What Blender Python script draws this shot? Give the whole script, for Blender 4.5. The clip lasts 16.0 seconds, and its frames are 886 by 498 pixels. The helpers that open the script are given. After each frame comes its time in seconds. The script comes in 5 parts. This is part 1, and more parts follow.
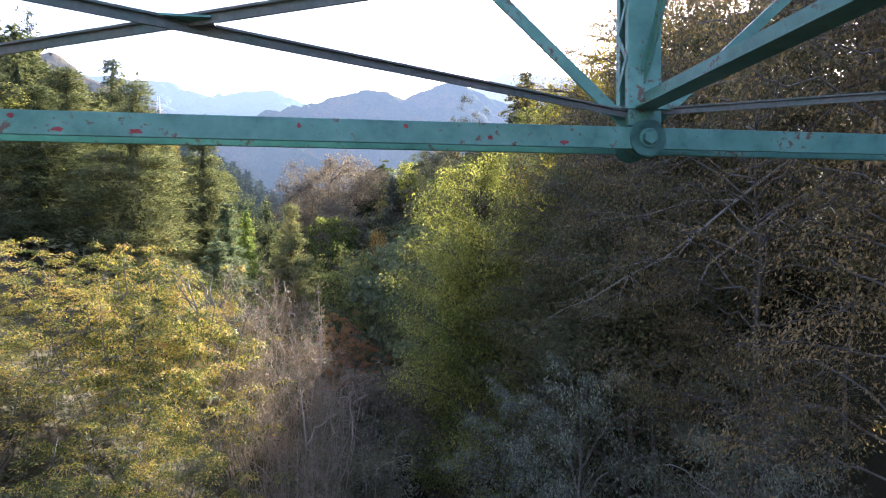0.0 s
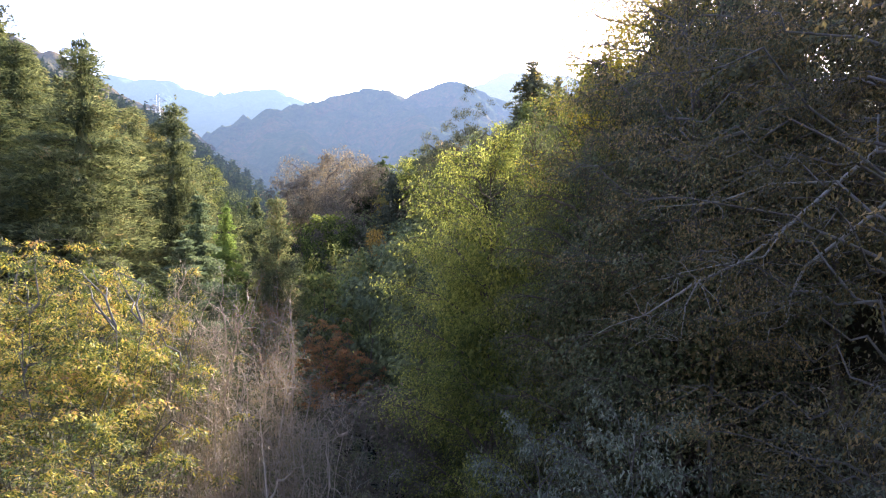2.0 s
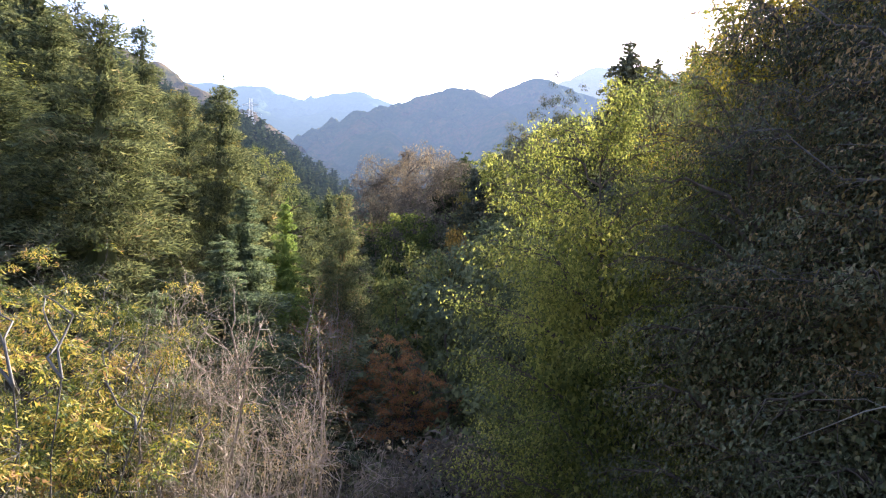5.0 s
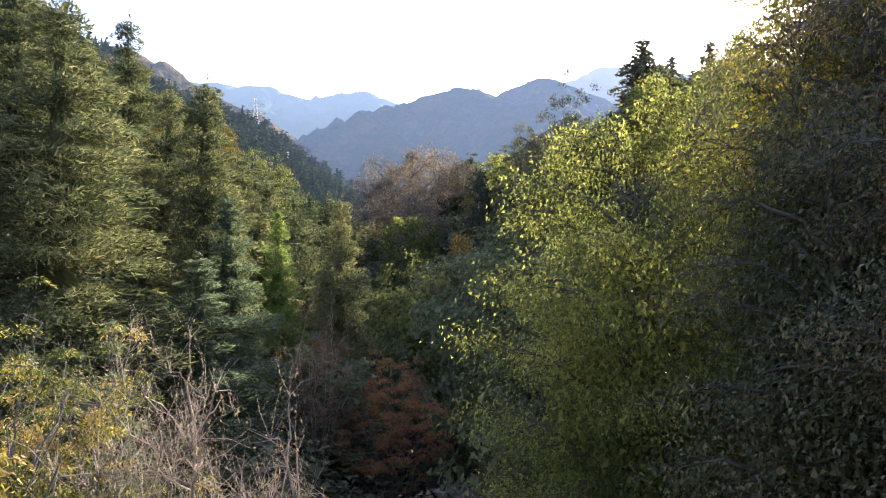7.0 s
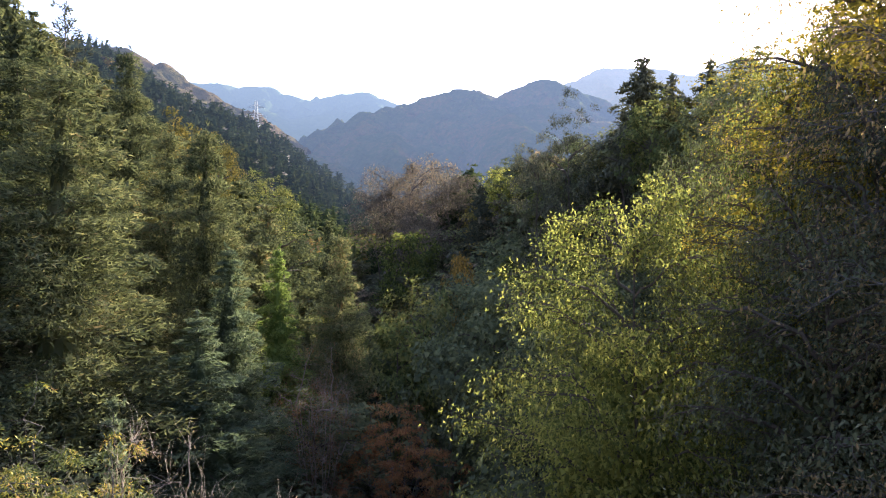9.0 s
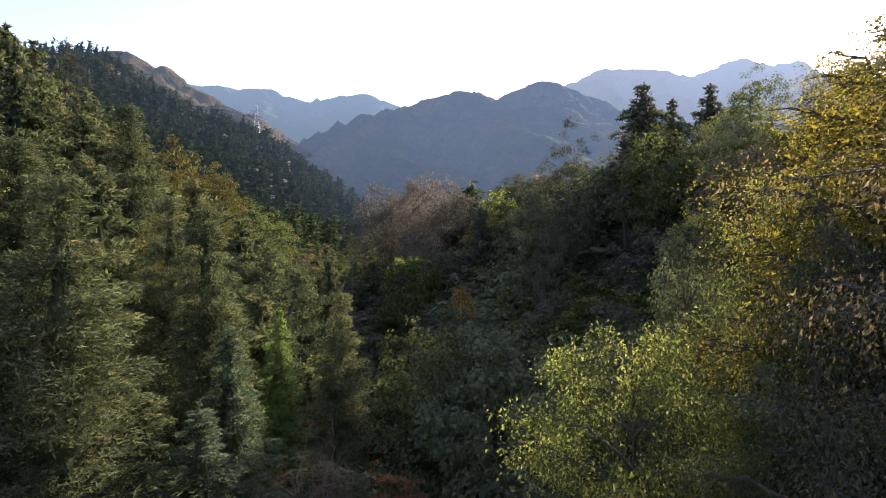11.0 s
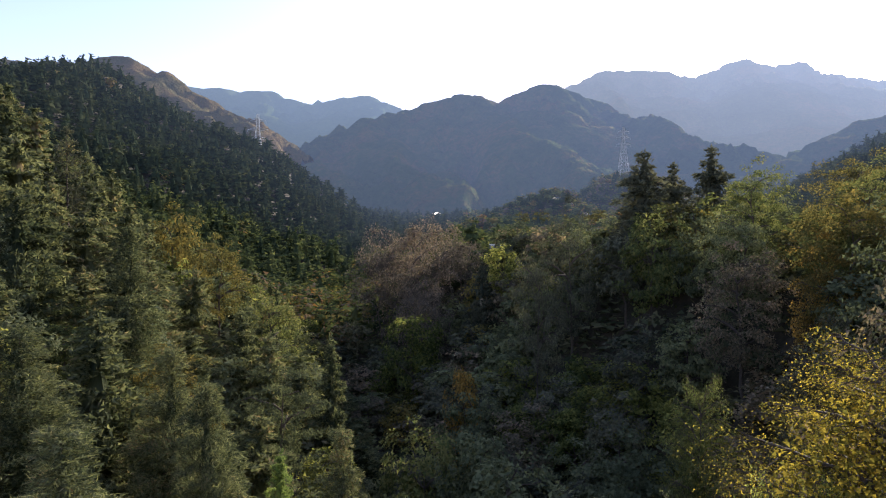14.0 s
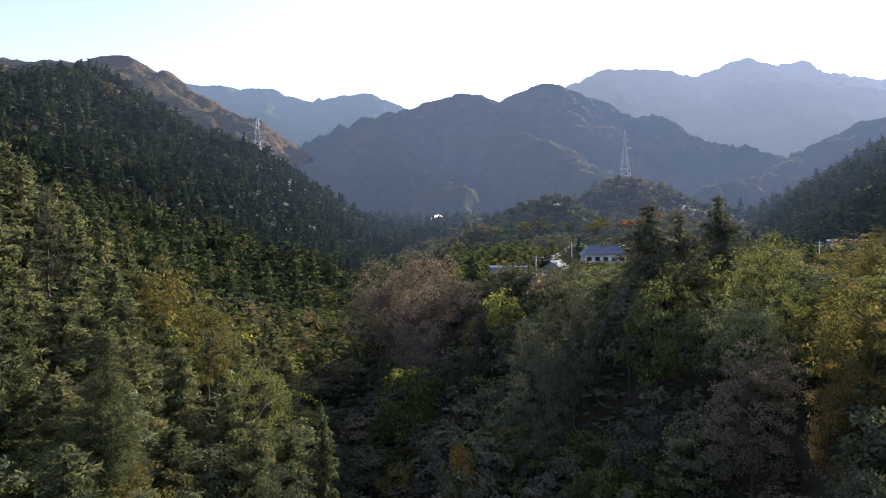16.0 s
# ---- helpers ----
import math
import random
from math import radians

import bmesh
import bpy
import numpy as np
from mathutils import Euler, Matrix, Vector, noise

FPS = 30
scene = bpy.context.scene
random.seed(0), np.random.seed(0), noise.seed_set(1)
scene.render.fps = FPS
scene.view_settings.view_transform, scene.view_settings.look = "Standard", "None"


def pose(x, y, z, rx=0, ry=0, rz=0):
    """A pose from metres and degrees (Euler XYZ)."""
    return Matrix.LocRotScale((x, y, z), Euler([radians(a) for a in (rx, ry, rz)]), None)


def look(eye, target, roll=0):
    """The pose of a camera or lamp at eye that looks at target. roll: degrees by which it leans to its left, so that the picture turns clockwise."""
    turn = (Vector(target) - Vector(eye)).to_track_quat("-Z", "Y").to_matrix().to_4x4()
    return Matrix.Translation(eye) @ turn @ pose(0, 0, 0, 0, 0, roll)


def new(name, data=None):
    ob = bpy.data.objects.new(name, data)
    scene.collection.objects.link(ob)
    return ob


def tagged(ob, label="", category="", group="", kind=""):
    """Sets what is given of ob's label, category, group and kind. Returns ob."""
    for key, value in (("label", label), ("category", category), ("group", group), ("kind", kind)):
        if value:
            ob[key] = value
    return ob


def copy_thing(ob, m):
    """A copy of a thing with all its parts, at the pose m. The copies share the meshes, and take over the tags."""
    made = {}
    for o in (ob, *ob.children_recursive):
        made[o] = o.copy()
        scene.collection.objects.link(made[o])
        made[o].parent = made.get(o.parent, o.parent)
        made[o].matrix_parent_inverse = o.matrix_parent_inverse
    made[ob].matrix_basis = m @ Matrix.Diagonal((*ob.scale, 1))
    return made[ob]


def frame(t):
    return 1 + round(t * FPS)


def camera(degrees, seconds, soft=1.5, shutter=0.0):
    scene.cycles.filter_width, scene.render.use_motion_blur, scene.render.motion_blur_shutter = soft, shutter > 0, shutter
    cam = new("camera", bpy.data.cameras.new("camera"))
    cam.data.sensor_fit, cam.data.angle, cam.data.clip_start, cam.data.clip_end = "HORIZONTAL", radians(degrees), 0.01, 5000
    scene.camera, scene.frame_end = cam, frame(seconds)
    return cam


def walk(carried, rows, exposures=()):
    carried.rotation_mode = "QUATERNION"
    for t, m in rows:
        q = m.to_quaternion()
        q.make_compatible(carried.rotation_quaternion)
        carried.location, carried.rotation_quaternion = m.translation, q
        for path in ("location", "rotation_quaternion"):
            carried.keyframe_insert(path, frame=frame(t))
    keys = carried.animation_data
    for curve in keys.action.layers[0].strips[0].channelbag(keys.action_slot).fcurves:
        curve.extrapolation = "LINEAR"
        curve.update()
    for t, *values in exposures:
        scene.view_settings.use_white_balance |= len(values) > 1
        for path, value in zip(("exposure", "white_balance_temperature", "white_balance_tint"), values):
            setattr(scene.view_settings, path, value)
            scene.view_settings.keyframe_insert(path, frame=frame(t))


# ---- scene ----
cam = camera(68.7, 16.0, soft=1.1)
METRES, EYE, TILT, LEAN, TURN = 34.0, 12.5, 0.0, 0.0, 0.0
ROWS = [
    (0.0, 0.0, 0.0, 0.0, -0.0, 0.0, 0.0),
    (0.5, -0.0004, 0.0336, 0.0, 0.03, 0.01, -0.02),
    (1.0, -0.0011, 0.0687, -0.0001, 0.06, -0.01, -0.01),
    (1.5, -0.0012, 0.1023, -0.0007, 0.1, -0.02, -0.01),
    (2.0, -0.0007, 0.1364, -0.0007, 0.14, -0.06, -0.01),
    (2.5, 0.0003, 0.1695, -0.0002, 0.29, -0.1, 0.01),
    (3.0, 0.0009, 0.1968, 0.0003, 2.68, -0.07, 0.03),
    (3.5, 0.0003, 0.2177, 0.0008, 4.69, -0.04, 0.03),
    (4.0, -0.0, 0.2391, 0.0022, 6.12, -0.07, 0.0),
    (6.5, -0.0166, 0.3895, 0.0152, 8.01, -0.16, -0.16),
    (7.0, -0.0166, 0.3902, 0.0236, 8.04, -0.15, -0.2),
    (7.5, -0.0165, 0.39, 0.0354, 8.03, -0.14, -0.24),
    (8.0, -0.0164, 0.3904, 0.0482, 8.05, -0.13, -0.29),
    (8.5, -0.0159, 0.3905, 0.0639, 8.07, -0.11, -0.3),
    (9.0, -0.0161, 0.3898, 0.0819, 8.07, -0.14, -0.25),
    (11.5, -0.0154, 0.3886, 0.203, 8.17, -0.11, -0.01),
    (12.0, -0.0155, 0.3883, 0.2366, 8.18, -0.13, 0.01),
    (12.5, -0.0153, 0.3887, 0.2707, 8.18, -0.1, 0.04),
    (13.0, -0.0146, 0.3894, 0.3096, 8.2, -0.11, 0.1),
    (13.5, -0.0145, 0.389, 0.353, 8.24, -0.15, 0.15),
    (14.0, -0.0133, 0.3891, 0.3996, 8.3, -0.2, 0.14),
    (14.5, -0.0123, 0.3882, 0.4473, 8.32, -0.22, 0.1),
    (15.0, -0.0098, 0.3862, 0.4953, 8.33, -0.27, 0.06),
    (15.5, -0.0091, 0.404, 0.544, 8.34, -0.36, 0.05),
    (16.0, -0.0131, 0.4623, 0.5926, 8.37, -0.55, 0.07),
]
EXPOSURES = [(0.0, 2.65), (0.5, 2.9), (1.0, 3.2), (1.5, 2.75), (2.2, 2.58), (4.0, 2.45), (7.0, 2.22), (9.0, 1.95), (12.5, 1.17), (16.0, 1.18)]
walk(cam, [(t, pose(0, 0, EYE, TILT, LEAN, TURN) @ pose(METRES * x, METRES * y, METRES * z, 90 + pitch, roll, yaw)) for t, x, y, z, yaw, pitch, roll in ROWS], EXPOSURES)

# ---- world, sun ----
SUN_AZ, SUN_EL = 22.5, 23.5          # degrees right of straight ahead, degrees up
world = bpy.data.worlds.new("sky")
scene.world = world
world.use_nodes = True
wn = world.node_tree
sky = wn.nodes.new("ShaderNodeTexSky")
sky.sky_type = 'NISHITA'
sky.sun_disc = False
sky.sun_elevation, sky.sun_rotation = radians(SUN_EL), radians(SUN_AZ)
sky.altitude, sky.air_density, sky.dust_density, sky.ozone_density = 500, 1.0, 1.0, 1.2
tone = wn.nodes.new("ShaderNodeMix")
tone.data_type, tone.blend_type = "RGBA", "MULTIPLY"
tone.inputs[0].default_value, tone.inputs[7].default_value = 1.0, (1.10, 0.93, 1.02, 1)
wn.links.new(sky.outputs[0], tone.inputs[6])
wn.links.new(tone.outputs[2], wn.nodes["Background"].inputs[0])
wn.nodes["Background"].inputs[1].default_value = 0.15
sun = new("sun", bpy.data.lights.new("sun", "SUN"))
sun.data.energy, sun.data.angle, sun.data.color = 5.0, radians(0.5), (1.0, 0.93, 0.82)
toward_sun = Vector((math.sin(radians(SUN_AZ)) * math.cos(radians(SUN_EL)), math.cos(radians(SUN_AZ)) * math.cos(radians(SUN_EL)), math.sin(radians(SUN_EL))))
sun.matrix_basis = look(toward_sun * 300, (0, 0, 0))

# ---- materials ----


def material(name):
    m = bpy.data.materials.new(name)
    m.use_nodes = True
    nt = m.node_tree
    nt.nodes.clear()
    out = nt.nodes.new("ShaderNodeOutputMaterial")
    return m, nt, out


def ramp(nt, fac, stops):
    r = nt.nodes.new("ShaderNodeValToRGB")
    while len(r.color_ramp.elements) < len(stops):
        r.color_ramp.elements.new(0.5)
    for e, (p, c) in zip(r.color_ramp.elements, stops):
        e.position, e.color = p, (*c, 1)
    nt.links.new(fac, r.inputs[0])
    return r.outputs[0]


def noise_tex(nt, scale, detail=4.0, rough=0.6, world_space=True):
    n = nt.nodes.new("ShaderNodeTexNoise")
    n.inputs["Scale"].default_value, n.inputs["Detail"].default_value, n.inputs["Roughness"].default_value = scale, detail, rough
    if world_space:
        g = nt.nodes.new("ShaderNodeNewGeometry")
        nt.links.new(g.outputs["Position"], n.inputs["Vector"])
    else:
        g = nt.nodes.new("ShaderNodeTexCoord")
        nt.links.new(g.outputs["Object"], n.inputs["Vector"])
    return n.outputs["Fac"]


def value_math(nt, op, a, b):
    n = nt.nodes.new("ShaderNodeMath")
    n.operation = op
    for s, v in zip(n.inputs, (a, b)):
        if isinstance(v, (int, float)):
            s.default_value = v
        else:
            nt.links.new(v, s)
    return n.outputs[0]


def mix_colour(nt, fac, a, b, mode="MIX"):
    n = nt.nodes.new("ShaderNodeMix")
    n.data_type, n.blend_type = "RGBA", mode
    for s, v in ((n.inputs[0], fac), (n.inputs[6], a), (n.inputs[7], b)):
        if isinstance(v, (int, float)):
            s.default_value = v
        elif isinstance(v, tuple):
            s.default_value = (*v, 1)
        else:
            nt.links.new(v, s)
    return n.outputs[2]


def bump(nt, height, strength, distance):
    b = nt.nodes.new("ShaderNodeBump")
    b.inputs["Strength"].default_value, b.inputs["Distance"].default_value = strength, distance
    nt.links.new(height, b.inputs["Height"])
    return b.outputs[0]


def haze_glow(nt, haze, amount, depth, thin):
    """Haze as surface emission on far things: stronger with distance and towards the sun."""
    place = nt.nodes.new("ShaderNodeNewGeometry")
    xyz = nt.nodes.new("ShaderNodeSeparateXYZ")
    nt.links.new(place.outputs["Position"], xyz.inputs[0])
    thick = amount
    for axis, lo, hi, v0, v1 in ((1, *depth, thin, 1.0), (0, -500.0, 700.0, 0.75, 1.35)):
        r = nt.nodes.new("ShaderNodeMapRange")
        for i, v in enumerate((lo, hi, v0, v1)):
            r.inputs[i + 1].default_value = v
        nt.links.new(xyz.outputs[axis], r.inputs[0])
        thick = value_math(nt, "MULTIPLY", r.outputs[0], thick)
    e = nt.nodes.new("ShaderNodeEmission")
    e.inputs[0].default_value = (*haze, 1)
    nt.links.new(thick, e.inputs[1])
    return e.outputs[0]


def foliage(name, stops, through_light=0.4, gloss=0.2, per_tree=0.5, patch=0.25, tint=False, by_leaf=0.7, by_patch=1.2, haze=0.0):
    """Leaves: colour by leaf, by tree and in patches through the crown; light passes through them."""
    m, nt, out = material(name)
    geo = nt.nodes.new("ShaderNodeNewGeometry")
    obj = nt.nodes.new("ShaderNodeObjectInfo")
    patches = noise_tex(nt, patch, 2.0)
    if tint:
        at = nt.nodes.new("ShaderNodeAttribute")
        at.attribute_name = "tint"
        whole = at.outputs["Fac"]
    else:
        whole = obj.outputs["Random"]
    f = value_math(nt, "SUBTRACT", value_math(nt, "MULTIPLY", geo.outputs["Random Per Island"], by_leaf), 0.17 * by_leaf)
    f = value_math(nt, "ADD", f, value_math(nt, "MULTIPLY", whole, per_tree))
    f = value_math(nt, "ADD", f, value_math(nt, "MULTIPLY", value_math(nt, "SUBTRACT", patches, 0.5), by_patch))
    col = ramp(nt, f, stops)
    p = nt.nodes.new("ShaderNodeBsdfPrincipled" if gloss > 0.25 else "ShaderNodeBsdfDiffuse")
    p.inputs["Roughness"].default_value = 0.55
    if gloss > 0.25:
        p.inputs["Specular IOR Level"].default_value = gloss * 0.3
    nt.links.new(col, p.inputs[0])
    tr = nt.nodes.new("ShaderNodeBsdfTranslucent")
    warm = mix_colour(nt, 0.6, col, (1.0, 0.95, 0.5), "MULTIPLY")
    bright = nt.nodes.new("ShaderNodeHueSaturation")
    bright.inputs["Value"].default_value = 1.5
    nt.links.new(warm, bright.inputs["Color"])
    nt.links.new(bright.outputs[0], tr.inputs[0])
    mx = nt.nodes.new("ShaderNodeMixShader")
    mx.inputs[0].default_value = through_light
    nt.links.new(p.outputs[0], mx.inputs[1])
    nt.links.new(tr.outputs[0], mx.inputs[2])
    # Distant crowns emit a little blue, standing for haze.
    if haze:
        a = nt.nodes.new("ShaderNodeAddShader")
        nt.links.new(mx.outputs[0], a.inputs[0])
        nt.links.new(haze_glow(nt, (0.28, 0.36, 0.60), haze, (210.0, 640.0), 0.0), a.inputs[1])
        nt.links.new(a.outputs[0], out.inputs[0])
    else:
        nt.links.new(mx.outputs[0], out.inputs[0])
    return m


def solid(name, stops, scale, rough=0.8, metal=0.0, relief=0.3, depth=0.01, fine=0.0, spec=0.3, world_space=True, haze=0.0):
    """A rough surface with stains at one scale and grain at another."""
    m, nt, out = material(name)
    n1 = noise_tex(nt, scale, 6.0, 0.65, world_space)
    n2 = noise_tex(nt, scale * 9, 4.0, 0.7, world_space)
    f = value_math(nt, "ADD", value_math(nt, "MULTIPLY", n1, 0.7), value_math(nt, "MULTIPLY", n2, 0.3))
    col = ramp(nt, f, stops)
    p = nt.nodes.new("ShaderNodeBsdfPrincipled")
    p.inputs["Roughness"].default_value, p.inputs["Metallic"].default_value = rough, metal
    p.inputs["Specular IOR Level"].default_value = spec
    nt.links.new(col, p.inputs["Base Color"])
    nt.links.new(bump(nt, f, relief, depth), p.inputs["Normal"])
    surface = p.outputs[0]
    # Painted haze: a bluish emission that starts about 210 m off.
    if haze:
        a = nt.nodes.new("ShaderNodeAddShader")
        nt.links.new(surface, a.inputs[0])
        nt.links.new(haze_glow(nt, (0.28, 0.36, 0.60), haze, (210.0, 640.0), 0.0), a.inputs[1])
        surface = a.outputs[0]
    nt.links.new(surface, out.inputs[0])
    return m


def hazy(name, stops, scale, haze, amount, depth=(700.0, 1200.0), thin=0.45):
    """Far forested mountainside with haze as emission, growing with distance and towards the sun."""
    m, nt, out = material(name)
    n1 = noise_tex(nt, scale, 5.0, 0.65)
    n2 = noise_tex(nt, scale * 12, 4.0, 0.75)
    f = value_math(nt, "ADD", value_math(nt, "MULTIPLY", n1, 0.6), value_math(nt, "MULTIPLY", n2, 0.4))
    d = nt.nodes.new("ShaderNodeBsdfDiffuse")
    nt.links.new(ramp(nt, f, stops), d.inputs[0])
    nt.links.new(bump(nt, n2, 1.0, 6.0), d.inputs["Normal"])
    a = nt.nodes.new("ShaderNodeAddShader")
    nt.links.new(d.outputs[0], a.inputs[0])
    nt.links.new(haze_glow(nt, haze, amount, depth, thin), a.inputs[1])
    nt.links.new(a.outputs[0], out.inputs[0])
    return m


M_CONIFER = foliage("cedar needles", [(0.1, (0.053, 0.067, 0.04)), (0.45, (0.116, 0.126, 0.068)), (0.8, (0.193, 0.199, 0.103)), (1.0, (0.268, 0.204, 0.113))], 0.32, 0.15, 0.4, 0.5)
M_CYPRESS = foliage("cypress needles", [(0.15, (0.085, 0.112, 0.076)), (0.55, (0.155, 0.185, 0.122)), (0.9, (0.275, 0.29, 0.195))], 0.4, 0.15)
M_FRESH = foliage("fresh green needles", [(0.1, (0.069, 0.11, 0.035)), (0.5, (0.138, 0.194, 0.062)), (0.95, (0.25, 0.3, 0.1))], 0.38, 0.15)
M_SHEEN = foliage("glossy green leaves", [(0.05, (0.05, 0.059, 0.035)), (0.5, (0.11, 0.121, 0.064)), (0.8, (0.171, 0.16, 0.081)), (0.97, (0.275, 0.204, 0.105))], 0.22, 0.5)
M_OCHRE = foliage("dry olive brown leaves", [(0.05, (0.04, 0.039, 0.02)), (0.4, (0.10, 0.088, 0.043)), (0.7, (0.20, 0.148, 0.072)), (0.97, (0.32, 0.22, 0.115))], 0.36, 0.35)
M_DARK = foliage("dark evergreen leaves", [(0.1, (0.061, 0.068, 0.051)), (0.5, (0.11, 0.112, 0.077)), (0.95, (0.195, 0.183, 0.11))], 0.18, 0.1)
M_GREEN = foliage("green leaves", [(0.1, (0.078, 0.091, 0.053)), (0.5, (0.139, 0.153, 0.085)), (0.95, (0.236, 0.242, 0.118))], 0.25, 0.12)
M_LIME = foliage("lime green leaves", [(0.05, (0.055, 0.072, 0.028)), (0.5, (0.155, 0.172, 0.055)), (0.95, (0.35, 0.33, 0.10))], 0.48, 0.2)
M_YELLOW = foliage("yellow leaves", [(0.1, (0.10, 0.098, 0.03)), (0.5, (0.27, 0.22, 0.042)), (0.95, (0.46, 0.33, 0.06))], 0.4, 0.15, 0.5, 0.35)
M_SHRUB = foliage("yellowing shrub leaves", [(0.0, (0.05, 0.068, 0.023)), (0.22, (0.147, 0.163, 0.041)), (0.38, (0.326, 0.281, 0.062)), (0.52, (0.517, 0.405, 0.095)), (0.62, (0.405, 0.259, 0.095)), (0.76, (0.315, 0.175, 0.101)), (0.92, (0.158, 0.158, 0.056))], 0.28, 0.4, 0.15, 1.3, by_leaf=0.6, by_patch=2.2)
M_AUTUMN = foliage("dull yellow autumn leaves", [(0.1, (0.07, 0.074, 0.032)), (0.5, (0.14, 0.128, 0.048)), (0.95, (0.25, 0.19, 0.06))], 0.28, 0.12)
M_CREST = foliage("sunlit yellow green leaves", [(0.05, (0.055, 0.07, 0.03)), (0.5, (0.125, 0.145, 0.055)), (0.95, (0.25, 0.24, 0.09))], 0.3, 0.1)
M_RUST = foliage("rust red leaves", [(0.1, (0.15, 0.075, 0.045)), (0.5, (0.27, 0.125, 0.065)), (0.95, (0.40, 0.21, 0.09))], 0.35, 0.2)
M_ORANGE = foliage("orange leaves", [(0.1, (0.11, 0.09, 0.036)), (0.5, (0.25, 0.165, 0.05)), (0.95, (0.44, 0.27, 0.07))], 0.36, 0.1)
M_BROWN = foliage("dry brown leaves", [(0.1, (0.092, 0.086, 0.063)), (0.4, (0.151, 0.134, 0.091)), (0.7, (0.216, 0.173, 0.119)), (0.95, (0.313, 0.227, 0.151))], 0.26, 0.12)
M_PALE = foliage("pale grey green leaves", [(0.1, (0.102, 0.115, 0.089)), (0.5, (0.178, 0.191, 0.153)), (0.95, (0.297, 0.306, 0.246))], 0.3, 0.15)
M_MAUVE = foliage("mauve brown twigs", [(0.1, (0.088, 0.078, 0.068)), (0.5, (0.16, 0.135, 0.115)), (0.95, (0.28, 0.21, 0.15))], 0.25, 0.1)
# M_FARCON and M_FARMIX carry a faint bluish glow as haze.
M_FARCON = foliage("far cedar crowns", [(0.1, (0.027, 0.04, 0.026)), (0.5, (0.046, 0.062, 0.034)), (0.9, (0.08, 0.09, 0.046))], 0.1, 0.0, 0.6, 0.03, True, haze=0.085)
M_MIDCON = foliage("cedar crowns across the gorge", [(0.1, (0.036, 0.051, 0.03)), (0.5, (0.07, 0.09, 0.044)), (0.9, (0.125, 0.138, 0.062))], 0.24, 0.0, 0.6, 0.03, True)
M_FARMIX = foliage("far mixed crowns", [(0.1, (0.036, 0.052, 0.028)), (0.45, (0.07, 0.09, 0.04)), (0.7, (0.13, 0.14, 0.055)), (0.85, (0.20, 0.17, 0.06)), (0.96, (0.27, 0.15, 0.06)), (1.0, (0.17, 0.13, 0.10))], 0.2, 0.0, 0.6, 0.02, True, haze=0.085)
M_UNDER = foliage("undergrowth leaves", [(0.1, (0.055, 0.064, 0.039)), (0.5, (0.101, 0.11, 0.062)), (0.95, (0.178, 0.163, 0.094))], 0.18, 0.0, 0.6, 0.2, True)
M_BARK = solid("bark", [(0.3, (0.05, 0.038, 0.028)), (0.6, (0.12, 0.095, 0.075)), (0.8, (0.22, 0.19, 0.16))], 3.0, 0.9, relief=0.8, depth=0.02, world_space=False)
M_PALEBARK = solid("pale bark", [(0.3, (0.14, 0.12, 0.10)), (0.6, (0.30, 0.27, 0.24)), (0.8, (0.42, 0.39, 0.35))], 4.0, 0.85, relief=0.6, depth=0.01, world_space=False)
M_GREYBARK = solid("grey bark", [(0.3, (0.06, 0.052, 0.046)), (0.6, (0.145, 0.13, 0.118)), (0.8, (0.27, 0.25, 0.23))], 4.0, 0.85, relief=0.6, depth=0.01, world_space=False)
M_TWIG = solid("dry twigs", [(0.3, (0.163, 0.125, 0.1)), (0.6, (0.35, 0.281, 0.231)), (0.8, (0.575, 0.5, 0.438))], 4.0, 0.8, world_space=False)
# The far valley floor gets the same haze emission as the far crowns.
M_GROUND = solid("leaf litter and undergrowth", [(0.3, (0.022, 0.022, 0.012)), (0.5, (0.05, 0.042, 0.025)), (0.65, (0.085, 0.062, 0.038)), (0.8, (0.05, 0.065, 0.025))], 0.35, 0.95, relief=0.9, depth=0.25, haze=0.085)
# The mountains' blueness is haze put into each material as its own glow.
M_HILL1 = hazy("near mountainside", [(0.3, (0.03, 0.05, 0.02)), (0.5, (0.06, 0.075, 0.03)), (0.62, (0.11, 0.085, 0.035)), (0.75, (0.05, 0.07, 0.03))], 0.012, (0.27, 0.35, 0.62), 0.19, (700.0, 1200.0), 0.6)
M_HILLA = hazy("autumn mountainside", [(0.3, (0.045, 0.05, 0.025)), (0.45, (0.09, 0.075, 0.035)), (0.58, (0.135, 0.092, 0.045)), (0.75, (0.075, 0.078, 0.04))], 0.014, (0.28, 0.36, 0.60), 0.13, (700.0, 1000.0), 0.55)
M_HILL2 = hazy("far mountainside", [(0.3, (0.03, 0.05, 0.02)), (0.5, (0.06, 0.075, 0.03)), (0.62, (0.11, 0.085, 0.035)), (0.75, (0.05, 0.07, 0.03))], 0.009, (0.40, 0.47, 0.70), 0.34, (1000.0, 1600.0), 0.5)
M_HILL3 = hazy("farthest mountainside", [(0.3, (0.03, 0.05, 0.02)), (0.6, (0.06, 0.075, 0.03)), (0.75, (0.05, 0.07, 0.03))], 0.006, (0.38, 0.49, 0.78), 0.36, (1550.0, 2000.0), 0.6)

# ---- mesh helpers ----


